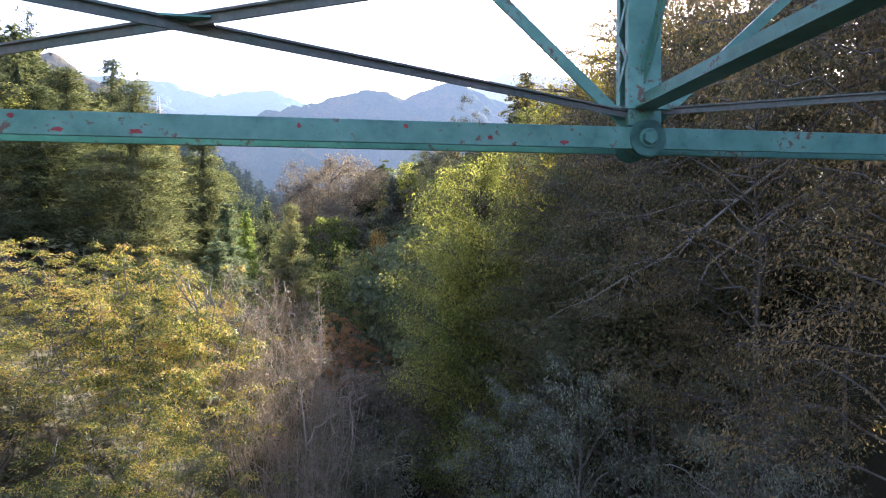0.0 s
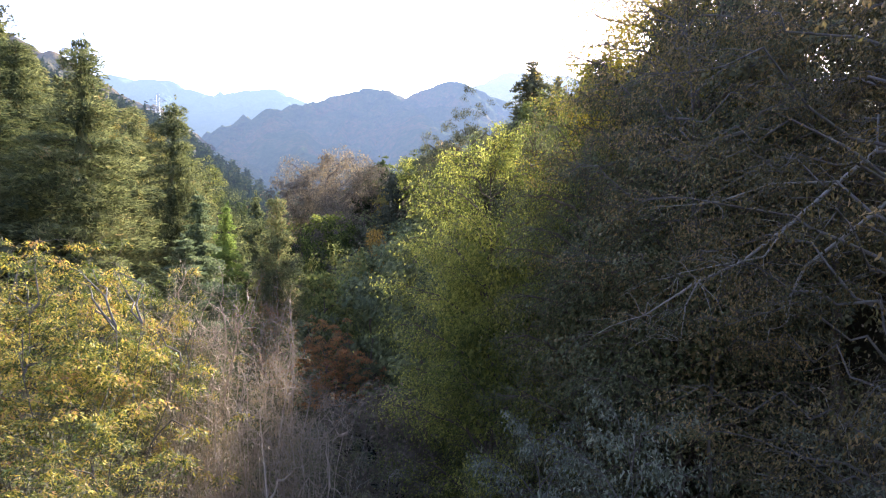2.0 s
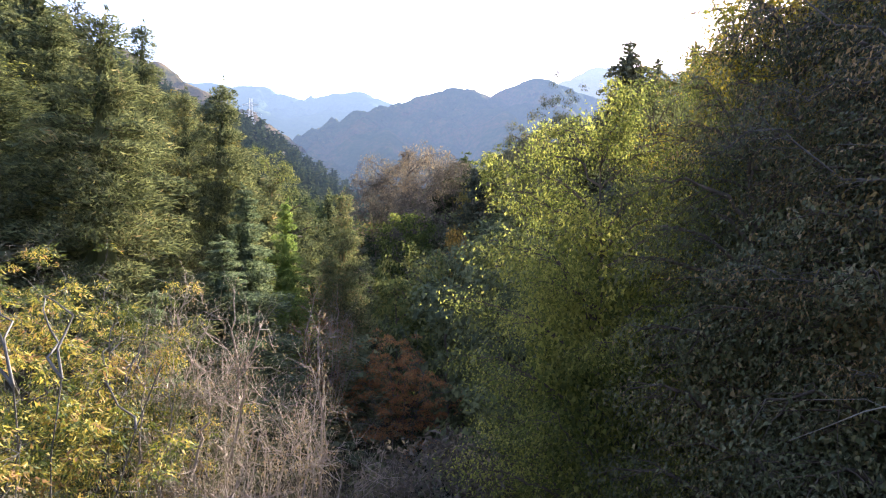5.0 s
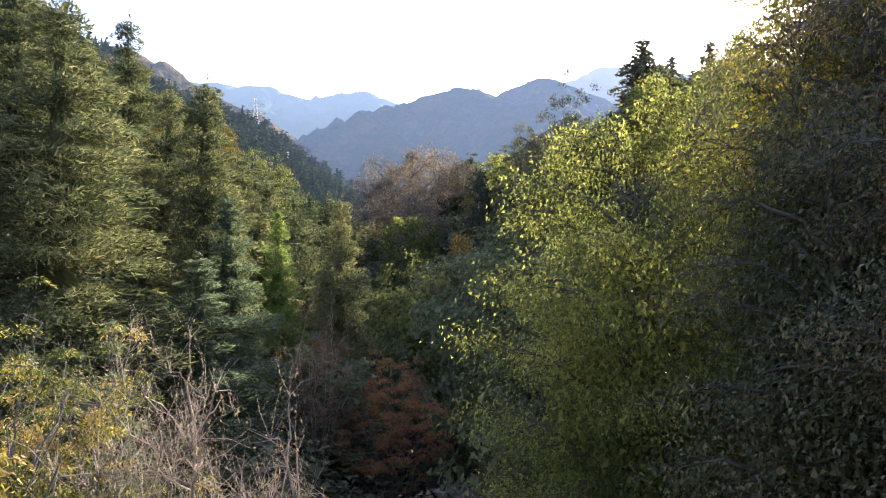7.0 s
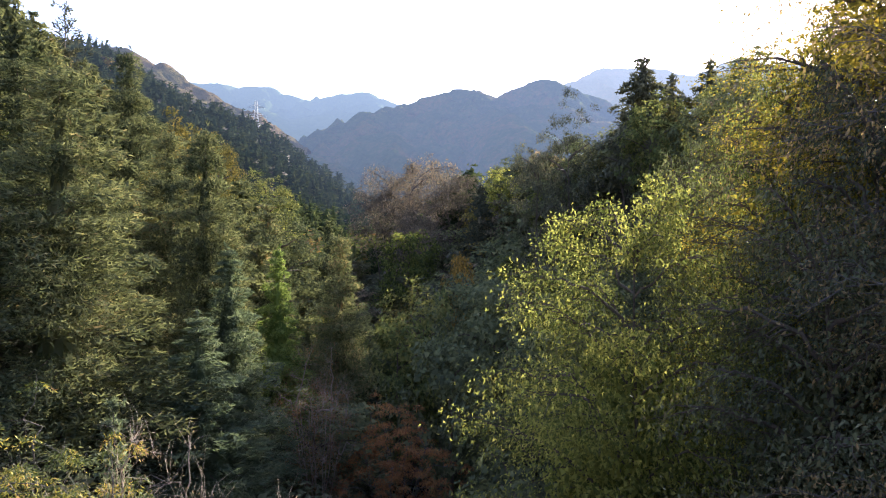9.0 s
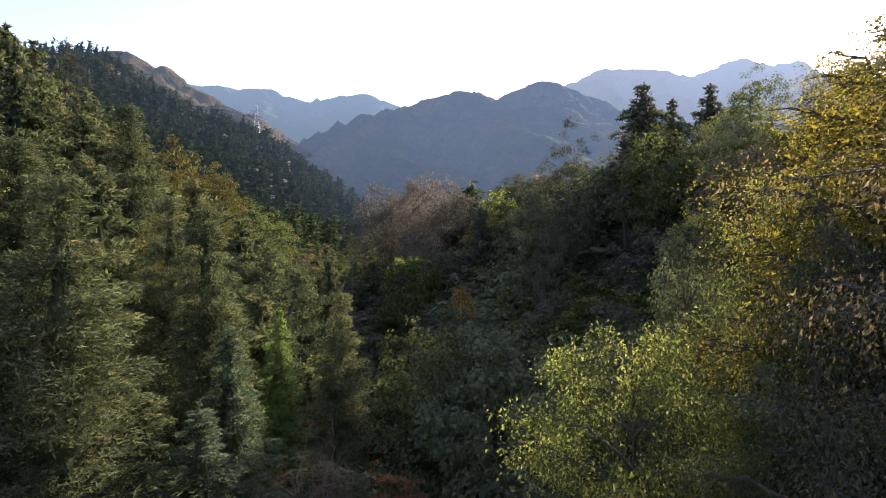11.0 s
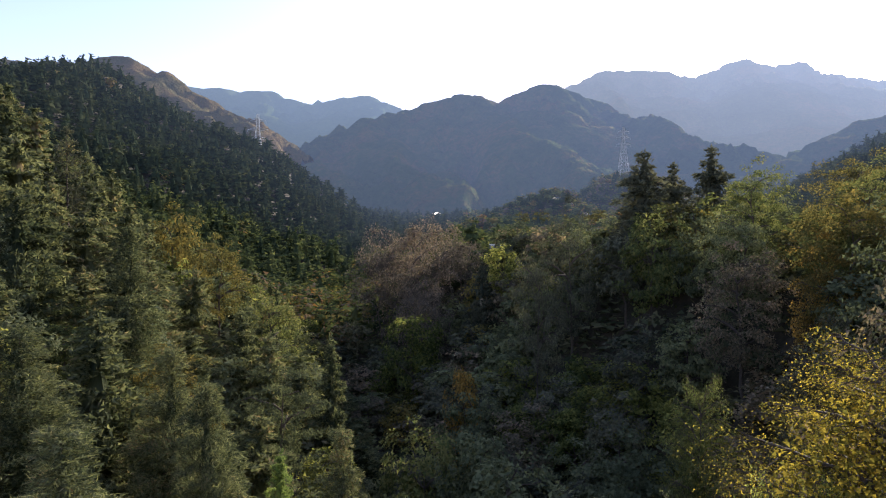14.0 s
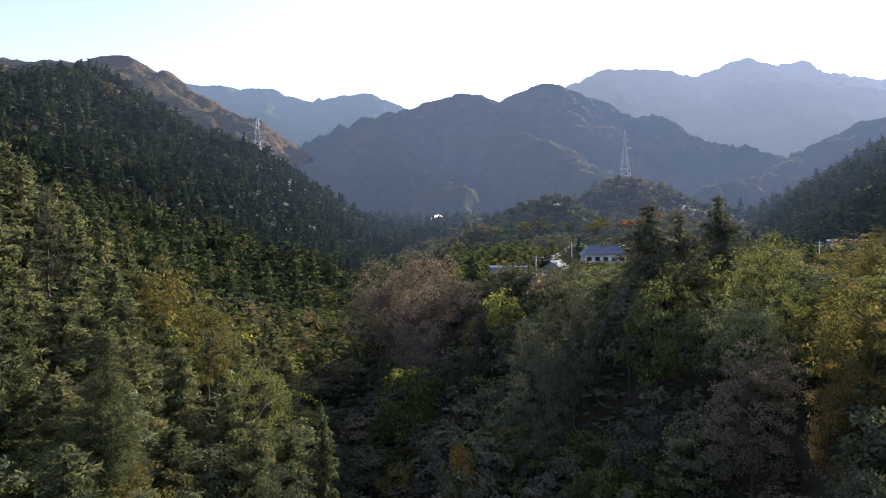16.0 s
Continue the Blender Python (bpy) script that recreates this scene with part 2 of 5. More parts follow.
def quick_mesh(name, v, f, mat=None, smooth=False, tint=None):
    v, f = np.asarray(v, dtype=np.float32), np.asarray(f, dtype=np.int32)
    me = bpy.data.meshes.new(name)
    n, k = f.shape
    me.vertices.add(len(v))
    me.vertices.foreach_set("co", v.ravel())
    me.loops.add(n * k)
    me.loops.foreach_set("vertex_index", f.ravel())
    me.polygons.add(n)
    me.polygons.foreach_set("loop_start", np.arange(n, dtype=np.int32) * k)
    me.polygons.foreach_set("use_smooth", np.full(n, smooth))
    if tint is not None:
        at = me.attributes.new("tint", "FLOAT", "POINT")
        at.data.foreach_set("value", np.asarray(tint, dtype=np.float32))
    me.update(calc_edges=True)
    if mat:
        me.materials.append(mat)
    return me


def part(name, me, parent, label="", mat=None):
    """One mesh object under a thing or a part. A bmesh is turned into a mesh."""
    if isinstance(me, bmesh.types.BMesh):
        bm, me = me, bpy.data.meshes.new(name)
        bm.to_mesh(me)
        bm.free()
        me.materials.append(mat)
    ob = new(name, me)
    ob.parent = parent
    if label:
        ob["label"] = label
    return ob


class Tubes:
    """Tapered, bent round bars gathered into one mesh."""

    def __init__(self):
        self.v, self.f, self.n = [], [], 0

    def add(self, pts, radii, sides=5):
        pts, radii = np.asarray(pts, float), np.asarray(radii, float)
        d = np.gradient(pts, axis=0)
        d /= np.linalg.norm(d, axis=1)[:, None] + 1e-9
        ref = np.array([0.0, 0.0, 1.0]) if abs(d[0, 2]) < 0.8 else np.array([1.0, 0.0, 0.0])
        a = np.cross(d, ref)
        a /= np.linalg.norm(a, axis=1)[:, None] + 1e-9
        b = np.cross(d, a)
        th = np.arange(sides) * 2 * math.pi / sides
        ring = pts[:, None] + radii[:, None, None] * (a[:, None] * np.cos(th)[None, :, None] + b[:, None] * np.sin(th)[None, :, None])
        self.v.append(ring.reshape(-1, 3))
        m = len(pts)
        i = np.arange(m - 1)[:, None] * sides
        j = np.arange(sides)[None]
        q = np.stack([i + j, i + (j + 1) % sides, i + sides + (j + 1) % sides, i + sides + j], -1).reshape(-1, 4)
        self.f.append(q + self.n)
        self.n += m * sides

    def mesh(self, name, mat):
        return quick_mesh(name, np.concatenate(self.v), np.concatenate(self.f), mat, True)


def blades(base, along, side, length, width, fold=0.15, lift=0.0, plain=False):
    """Leaves as folded diamonds, or plain triangles: base points, unit directions along and across, sizes."""
    n = len(base)
    length, width = np.broadcast_to(length, n)[:, None], np.broadcast_to(width, n)[:, None]
    nor = np.cross(along, side)
    if plain:
        v = np.stack([base - side * width * 0.55, base + side * width * 0.55 + along * length * 0.2, base + along * length - nor * length * lift], 1)
        return v.reshape(-1, 3), np.arange(n * 3).reshape(n, 3)
    mid = base + along * length * 0.45
    v = np.stack([base, mid + side * width * 0.5 + nor * width * fold, base + along * length - nor * length * lift, mid - side * width * 0.5 + nor * width * fold], 1)
    f = np.arange(n * 4).reshape(n, 4)
    return v.reshape(-1, 3), f


def unit(v):
    return v / (np.linalg.norm(v, axis=-1, keepdims=True) + 1e-9)


def arc(a, b, rise, n, rng, wob=0.0):
    """A bent line from a to b that bulges up by rise."""
    t = np.linspace(0, 1, n)[:, None]
    p = np.asarray(a)[None] * (1 - t) + np.asarray(b)[None] * t
    p[:, 2] += rise * np.sin(t[:, 0] * math.pi)
    if wob:
        w = rng.normal(0, wob, (n, 3))
        w[0], w[-1] = 0, 0
        p += w
    return p


def broadleaf(seed, height, spread, base, clusters, leaves, leaf, limbs=8, stems=1, flat=0.45, size=0.9, reach=0.5, sag=0.3, lump=0.35, fine=0, twigs=True, shell=0.0, thin=1.0, upright=0.0, plain=False, droop=0.9, lean=0.45, broad=0.55):
    """A broadleaved tree: stems, limbs and twigs in one mesh; leaves in flat sprays round the twigs in another."""
    rng = np.random.default_rng(seed)
    wood = Tubes()
    mid, half = (base + height) / 2, (height - base) / 2
    dirs = unit(rng.normal(0, 1, (clusters, 3)))
    lob = unit(rng.normal(0, 1, (9, 3)))
    bulge = 1 - lump + lump * 1.6 * np.max(np.clip(dirs @ lob.T, 0, 1) ** 3, axis=1)
    rad = rng.random(clusters) ** reach
    cen = dirs * (rad * bulge)[:, None] * np.array([spread, spread, half]) + np.array([0, 0, mid])
    cen[:, 2] = np.clip(cen[:, 2], base * 0.7, height)
    r0 = (0.014 * height + 0.03) * thin
    skeleton_pts = []
    for s in range(stems):
        az = s * 2 * math.pi / stems + rng.random()
        tilt = 0.12 if stems == 1 else lean * rng.uniform(0.6, 1.2)
        top = np.array([math.cos(az) * spread * tilt, math.sin(az) * spread * tilt, base + (height - base) * 0.68])
        line = arc((math.cos(az) * 0.12 * (stems > 1), math.sin(az) * 0.12 * (stems > 1), -0.4), top, 0.0, 9, rng, 0.03 * spread)
        wood.add(line, np.linspace(r0 / math.sqrt(stems), r0 * 0.2, 9), 6)
        skeleton_pts.append(line[2:])
    stem_pts = np.concatenate(skeleton_pts)
    ends = cen[np.argsort(-rad)[: limbs * 3]]
    ends = ends[rng.permutation(len(ends))[:limbs]]
    for e in ends:
        below = stem_pts[stem_pts[:, 2] < e[2] + 0.1 * height]
        below = below if len(below) else stem_pts
        a = below[np.argmin(np.linalg.norm(below - e, axis=1) + 0.5 * np.abs(below[:, 2] - (e[2] - 0.4 * np.linalg.norm(below[:, :2] - e[:2], axis=1))))]
        n = 7 if twigs else 5
        line = arc(a, e, 0.12 * np.linalg.norm(e - a), n, rng, 0.025 * spread)
        wood.add(line, np.linspace(r0 * 0.45, r0 * 0.1, n), 5 if twigs else 4)
        skeleton_pts.append(line[1:])
    allp = np.concatenate(skeleton_pts)
    for c in cen if twigs else ():
        a = allp[np.argmin(np.linalg.norm(allp - c, axis=1))]
        wood.add(arc(a, c, 0.05, 4, rng, 0.04), [r0 * 0.12, r0 * 0.09, r0 * 0.06, r0 * 0.03], 3)
        for _ in range(fine):
            e = c + rng.normal(0, 1, 3) * size * np.array([1.0, 1.0, 0.7]) * (1 - 0.6 * upright) + np.array([0, 0, upright * size * rng.uniform(0.5, 1.6)])
            wood.add(arc(c, e, 0.06, 3, rng, 0.05), [r0 * 0.06, r0 * 0.04, r0 * 0.015], 3)
    crown = None
    if leaves:
        per = rng.multinomial(leaves, np.full(clusters, 1 / clusters))
        idx = np.repeat(np.arange(clusters), per)
        off = unit(rng.normal(0, 1, (leaves, 3))) * rng.random((leaves, 1)) ** 0.45 * np.array([1.0, 1.0, flat]) * size
        pos = cen[idx] + off
        pos[:, 2] -= sag * (off[:, 0] ** 2 + off[:, 1] ** 2) / size
        out = unit(off * np.array([1, 1, 0.2]) + rng.normal(0, 0.5, (leaves, 3)) * size * 0.5)
        along = unit(out + np.array([0, 0, -1.0]) * rng.random((leaves, 1)) * droop)
        side = unit(np.cross(along, np.array([0, 0, 1.0]) + rng.normal(0, 0.45, (leaves, 3))))
        if shell:
            nor = unit((pos - np.array([0, 0, mid - 0.3 * half])) / np.array([spread, spread, half]) * shell + rng.normal(0, 0.38, (leaves, 3)) + np.array([0, 0, 0.25]))
            along = unit(np.cross(nor, rng.normal(0, 1, (leaves, 3))))
            side = np.cross(nor, along)
        ln = leaf * rng.uniform(0.6, 1.3, leaves)
        v, f = blades(pos, along, side, ln, ln * (0.75 if shell else broad), 0.18, 0.1, plain)
        crown = (v, f)
    return wood, crown


def layered_tree(seed, height, spread, base, limbs, twigs, leaves, leaf, rise=0.3, droop=0.3, bow=0.12, hang=0.8, fan=0.42, lean=(0.0, 0.0), thick=1.0, plain=True, loose=0.16, broad=0.55, crook=0.018):
    """A tree of long limbs held out in layers, each a fan of twigs with the leaves hung along them."""
    rng = np.random.default_rng(seed)
    wood = Tubes()
    r0 = (0.012 * height + 0.03) * thick
    hs = np.linspace(0, 1, 9)
    trunk = np.stack([lean[0] * hs ** 1.6, lean[1] * hs ** 1.6, hs * height * 0.9 - 0.4 * (hs == 0)], 1)
    trunk[1:, :2] += rng.normal(0, 0.007 * height, (8, 2))
    wood.add(trunk, r0 * (1 - 0.85 * hs), 7)
    starts, ends = [], []
    for i in range(limbs):
        f = (i + rng.random()) / limbs
        tip = base + (height - base) * f
        ln = spread * math.sin(math.pi * (0.18 + 0.75 * f)) ** 0.7 * rng.uniform(0.7, 1.12)
        az = i * 2.4 + rng.normal(0, 0.3)
        out = np.array([math.cos(az), math.sin(az), 0.0])
        z0 = min(max(base * 0.55, tip - rise * ln), height * 0.88)
        a = np.array([np.interp(z0, trunk[:, 2], trunk[:, k]) for k in range(3)])
        b = np.array([a[0], a[1], tip]) + out * ln
        line = arc(a, b, bow * ln, 8, rng, crook * spread)
        wood.add(line, np.linspace(r0 * 0.42 * (0.4 + 0.6 * ln / spread), r0 * 0.07, 8), 5)
        for j, t in enumerate(np.linspace(0.3, 1.0, twigs)):
            p = np.array([np.interp(t, np.linspace(0, 1, 8), line[:, k]) for k in range(3)])
            turn = (1 if j % 2 else -1) * rng.uniform(0.55, 1.15) * (1.15 - 0.75 * t)
            c, s = math.cos(turn), math.sin(turn)
            way = np.array([out[0] * c - out[1] * s, out[0] * s + out[1] * c, 0.0])
            span = ln * fan * (1.15 - 0.6 * t) * rng.uniform(0.6, 1.25) + 0.1 * spread * fan
            e = p + way * span + np.array([0, 0, span * (rng.uniform(-1.0, 0.35) * droop)])
            wood.add(arc(p, e, 0.08 * span, 4, rng, 2.2 * crook * span), np.array([0.11, 0.08, 0.05, 0.02]) * r0, 3)
            starts.append(p)
            ends.append(e)
    starts, ends = np.array(starts), np.array(ends)
    span = np.linalg.norm(ends - starts, axis=1)
    idx = np.repeat(np.arange(len(starts)), rng.multinomial(leaves, span / span.sum()))
    n, way = len(idx), unit(ends - starts)
    t = rng.random((n, 1)) ** 0.75 * 1.08
    pos = starts[idx] + (ends - starts)[idx] * t + rng.normal(0, 1, (n, 3)) * np.array([1.0, 1.0, 0.6]) * (loose * span[idx] + 0.04 * spread * loose)[:, None]
    along = unit(way[idx] * 0.6 + rng.normal(0, 0.5, (n, 3)) + np.array([0, 0, -1.0]) * rng.random((n, 1)) * hang)
    side = unit(np.cross(along, np.array([0, 0, 1.0]) + rng.normal(0, 0.5, (n, 3))))
    ln = leaf * rng.uniform(0.6, 1.3, n)
    return wood, blades(pos, along, side, ln, ln * broad, 0.2, 0.12, plain)


def conifer(seed, height, spread, levels, per, tufts, needles, tuft, bare=0.08, droop=0.35, curl=0.25, power=0.8, width=0.28, boughs=True, plain=False, soft=0.22, short=1.0):
    """A conifer: a straight stem, whorls of boughs, and tufts of needle sprays along them."""
    rng = np.random.default_rng(seed)
    wood = Tubes()
    r0 = 0.011 * height + 0.03
    hs = np.linspace(0, 1, 10)
    wood.add(np.stack([rng.normal(0, 0.01, 10) * height * 0.3, rng.normal(0, 0.01, 10) * height * 0.3, hs * height * 0.985 - 0.3 * (hs == 0)], 1), r0 * (1 - hs * 0.94), 6)
    pos, dirs, sizes = [], [], []
    for i in range(levels):
        h = bare + (1 - bare) * (i + rng.random() * 0.8) / levels
        reach = spread * min(1.0, (1 - h) ** power * 1.12 + 0.02) * rng.uniform(0.75, 1.12)
        if h < bare + 0.12:
            reach *= 0.75
        for j in range(per):
            az = 2 * math.pi * (j + rng.random()) / per + i * 1.7
            ln = reach * rng.uniform(0.6, 1.15)
            n = max(2, int(round(tufts * (0.35 + 0.65 * ln / spread))))
            t = (np.arange(n) + rng.random(n) * 0.7 + 0.25) / n
            out = np.array([math.cos(az), math.sin(az)])
            z = h * height - droop * ln * t + curl * ln * t ** 2.5
            p = np.stack([out[0] * ln * t, out[1] * ln * t, z], 1)
            if boughs and ln > 0.35 * spread and (i + j) % 2 == 0:
                wood.add(np.concatenate([[[0, 0, h * height]], p[-1:] * 0.5 + np.array([[0, 0, h * height]]) * 0.5 - [[0, 0, 0.05 * ln]], p[-1:]]), [r0 * 0.16, r0 * 0.1, r0 * 0.03], 3)
            p += rng.normal(0, 1, p.shape) * np.array([0.28, 0.28, 0.12]) * tuft * (0.5 + t[:, None])
            pos.append(p)
            dirs.append(np.broadcast_to(np.array([out[0], out[1], -droop * 0.5]), p.shape))
            sizes.append(np.full(n, tuft) * rng.uniform(0.75, 1.2, n) * (0.55 + 0.45 * min(1, ln / (0.5 * spread))))
    pos, dirs, sizes = np.concatenate(pos), np.concatenate(dirs), np.concatenate(sizes)
    pos = np.concatenate([pos, np.stack([np.zeros(8), np.zeros(8), height * np.linspace(0.93, 0.995, 8)], 1)])
    dirs = np.concatenate([dirs, np.stack([np.cos(np.arange(8) * 2.4), np.sin(np.arange(8) * 2.4), np.full(8, 0.8)], 1)])
    sizes = np.concatenate([sizes, np.full(8, tuft * 0.55)])
    idx = np.repeat(np.arange(len(pos)), needles)
    n = len(idx)
    along = unit(dirs[idx] + rng.normal(0, 0.55 + 0.8 * (soft - 0.22), (n, 3)) + np.array([0, 0, 0.12]))
    base = pos[idx] + rng.normal(0, soft, (n, 3)) * sizes[idx][:, None]
    side = unit(np.cross(along, np.array([0, 0, 1.0]) + rng.normal(0, 0.5, (n, 3))))
    ln = sizes[idx] * short * rng.uniform(0.55, 1.15, n)
    v, f = blades(base, along, side, ln, ln * width, 0.2, rng.uniform(-0.1, 0.35, n)[:, None], plain)
    return wood, (v, f)


def cedar_tree(seed, height, spread, levels, per, blade_count, blade, bare=0.06, droop=0.25, power=0.75, clump=1.0, plain=True, broad=0.42):
    """A dense conifer: whorls of boughs, each ending in a rounded clump of short sprays, with shadowed gaps between."""
    rng = np.random.default_rng(seed)
    wood = Tubes()
    r0 = 0.011 * height + 0.03
    hs = np.linspace(0, 1, 8)
    wood.add(np.stack([rng.normal(0, 0.003, 8) * height, rng.normal(0, 0.003, 8) * height, hs * height * 0.94 - 0.3 * (hs == 0)], 1), r0 * (1 - hs * 0.94), 6)
    cen, out, size = [], [], []
    for i in range(levels):
        h = bare + (0.97 - bare) * ((i + rng.random() * 0.9) / levels) ** 0.75
        reach = spread * (1 - h) ** power * rng.uniform(0.8, 1.1) * (0.8 if h < bare + 0.1 else 1.0)
        boughs = max(2, int(round(per * (0.45 + 0.55 * reach / spread))))
        for j in range(boughs):
            az = math.tau * (j + 0.7 * rng.random()) / boughs + i * 1.3
            ln = reach * rng.uniform(0.62, 1.08)
            o = np.array([math.cos(az), math.sin(az), 0.0])
            for q, w in ((0.45, 0.75), (0.82, 1.0)) if ln > 0.3 * spread else ((0.6, 1.0),):
                z = h * height - droop * ln * q + 0.18 * ln * q ** 3
                cen.append(o * ln * q + np.array([0, 0, z]) + rng.normal(0, 0.06, 3) * ln)
                out.append(o)
                size.append((0.22 * ln + 0.085 * spread) * w * rng.uniform(0.8, 1.25) * clump)
            if ln > 0.4 * spread and j % 2 == 0:
                wood.add([(0, 0, h * height), o * ln * 0.5 + np.array([0, 0, h * height - droop * ln * 0.5]), cen[-1]], [r0 * 0.16, r0 * 0.1, r0 * 0.03], 3)
    for q in np.linspace(0.84, 0.985, 7):
        cen.append(np.array([*rng.normal(0, 0.02, 2) * spread, height * q]))
        out.append(unit(np.array([*rng.normal(0, 1, 2), 0.6])))
        size.append(spread * (0.035 + 0.085 * (1 - q) / 0.16))
    cen, out, size = np.array(cen), np.array(out), np.array(size)
    share = size ** 1.7
    idx = np.repeat(np.arange(len(cen)), rng.multinomial(blade_count, share / share.sum()))
    n = len(idx)
    nor = unit(rng.normal(0, 1, (n, 3)) + np.array([0, 0, 0.5]) + out[idx] * 0.45)
    o = out[idx]
    lat = np.cross(np.array([0, 0, 1.0]), o)
    off = o * (nor * o).sum(1)[:, None] * 1.35 + lat * (nor * lat).sum(1)[:, None] * 1.05 + np.array([0, 0, 1.0]) * nor[:, 2:] * 0.62
    pos = cen[idx] + off * size[idx][:, None] * rng.uniform(0.7, 1.02, (n, 1))
    nor = unit(nor + rng.normal(0, 0.38, (n, 3)))
    along = unit(np.cross(nor, np.cross(o + np.array([0, 0, 0.15]) + rng.normal(0, 0.6, (n, 3)), nor)) + nor * 0.35)
    side = unit(np.cross(along, nor))
    ln = blade * rng.uniform(0.6, 1.3, n)
    return wood, blades(pos - along * ln[:, None] * 0.4, along, side, ln, ln * broad, 0.15, 0.1, plain)


def skirts(seed, height, spread, tiers, sides, bare=0.08, power=0.8):
    """A dense conifer crown of ragged tiers, each with its boughs hanging over the next."""
    rng = np.random.default_rng(seed)
    vs, fs, n = [], [], 0
    for i in range(tiers):
        h1 = bare + (1 - bare) * i / tiers
        h0 = h1 + (1 - bare) * 1.7 / tiers
        r = spread * (1 - h1) ** power * rng.uniform(0.85, 1.1)
        th = (np.arange(sides) + rng.random(sides) * 0.5 + rng.random()) * math.tau / sides
        jag = r * np.where(np.arange(sides) % 2, rng.uniform(0.5, 0.85, sides), rng.uniform(0.8, 1.2, sides))
        low = h1 * height + rng.normal(0, 0.03, sides) * height + np.where(np.arange(sides) % 2, 0.05, -0.02) * height
        inner = spread * 0.06
        top = np.stack([np.cos(th) * inner, np.sin(th) * inner, np.full(sides, min(h0, 1.0) * height)], 1)
        bot = np.stack([np.cos(th) * jag, np.sin(th) * jag, low], 1)
        vs += [top, bot]
        j = np.arange(sides)
        k = (j + 1) % sides
        fs.append(np.stack([n + j, n + sides + j, n + sides + k, n + k], 1))
        n += 2 * sides
    return np.concatenate(vs), np.concatenate(fs)


def dome(seed, height, spread, base, rows=5, sides=9, fill=0.8):
    """A lumpy solid heart for a dense broadleaved crown."""
    rng = np.random.default_rng(seed)
    mid, half = (base + height) / 2, (height - base) / 2 * fill
    v = []
    for i in range(rows + 1):
        lat = math.pi * (i / rows - 0.5)
        th = (np.arange(sides) + 0.5 * (i % 2)) * math.tau / sides
        k = rng.uniform(0.78, 1.12, sides)
        v.append(np.stack([np.cos(th) * math.cos(lat) * spread * fill * k, np.sin(th) * math.cos(lat) * spread * fill * k, mid + math.sin(lat) * half * rng.uniform(0.85, 1.05, sides)], 1))
    j = np.arange(sides)
    k = (j + 1) % sides
    f = np.concatenate([np.stack([i * sides + j, i * sides + k, (i + 1) * sides + k, (i + 1) * sides + j], 1) for i in range(rows)])
    return np.concatenate(v), f


def with_core(made, core):
    """A crown with a dense middle behind its outer sprays."""
    wood, (v, f) = made
    if f.shape[1] == 3:
        q = core[1]
        core = (core[0], np.concatenate([q[:, [0, 1, 2]], q[:, [0, 2, 3]]]))
    return wood, (np.concatenate([v, core[0]]), np.concatenate([f, core[1] + len(v)]))



def filled(made, seed, height, spread, base, count, size, reach=0.72):
    """A crown with larger shaded sprays inside it, which stop the light."""
    wood, (v, f) = made
    rng = np.random.default_rng(seed)
    way = unit(rng.normal(0, 1, (count, 3)))
    pos = way * (rng.random((count, 1)) ** 0.45 * reach) * np.array([spread, spread, (height - base) / 2]) + np.array([0, 0, (base + height) / 2])
    along = unit(rng.normal(0, 1, (count, 3)))
    side = unit(np.cross(along, rng.normal(0, 1, (count, 3))))
    ln = size * rng.uniform(0.6, 1.3, count)
    w, g = blades(pos, along, side, ln, ln * 0.7, 0.1, 0.1, f.shape[1] == 3)
    return wood, (np.concatenate([v, w]), np.concatenate([f, g + len(v)]))

# ---- the ground ----


def waves(x, y, size, seed, octaves=4):
    """Smooth uneven relief, about -1 to 1."""
    rng = np.random.default_rng(seed)
    total, amp, norm = np.zeros(np.shape(x)), 1.0, 0.0
    for _ in range(octaves):
        for _ in range(4):
            a, ph = rng.random() * math.tau, rng.random() * math.tau
            k = math.tau / (size * rng.uniform(0.7, 1.4))
            total += amp * np.sin((x * math.cos(a) + y * math.sin(a)) * k + ph)
        norm += amp * 2
        amp, size = amp * 0.5, size * 0.45
    return total / norm


def gorge_axis(y):
    return np.interp(y, [-300, -40, 0, 25, 34, 42, 70, 95, 110, 130, 200, 350, 600], [6, 3, 0.5, -0.5, -1.5, -5, -13, -24, -32, -40, -48, -50, -40])


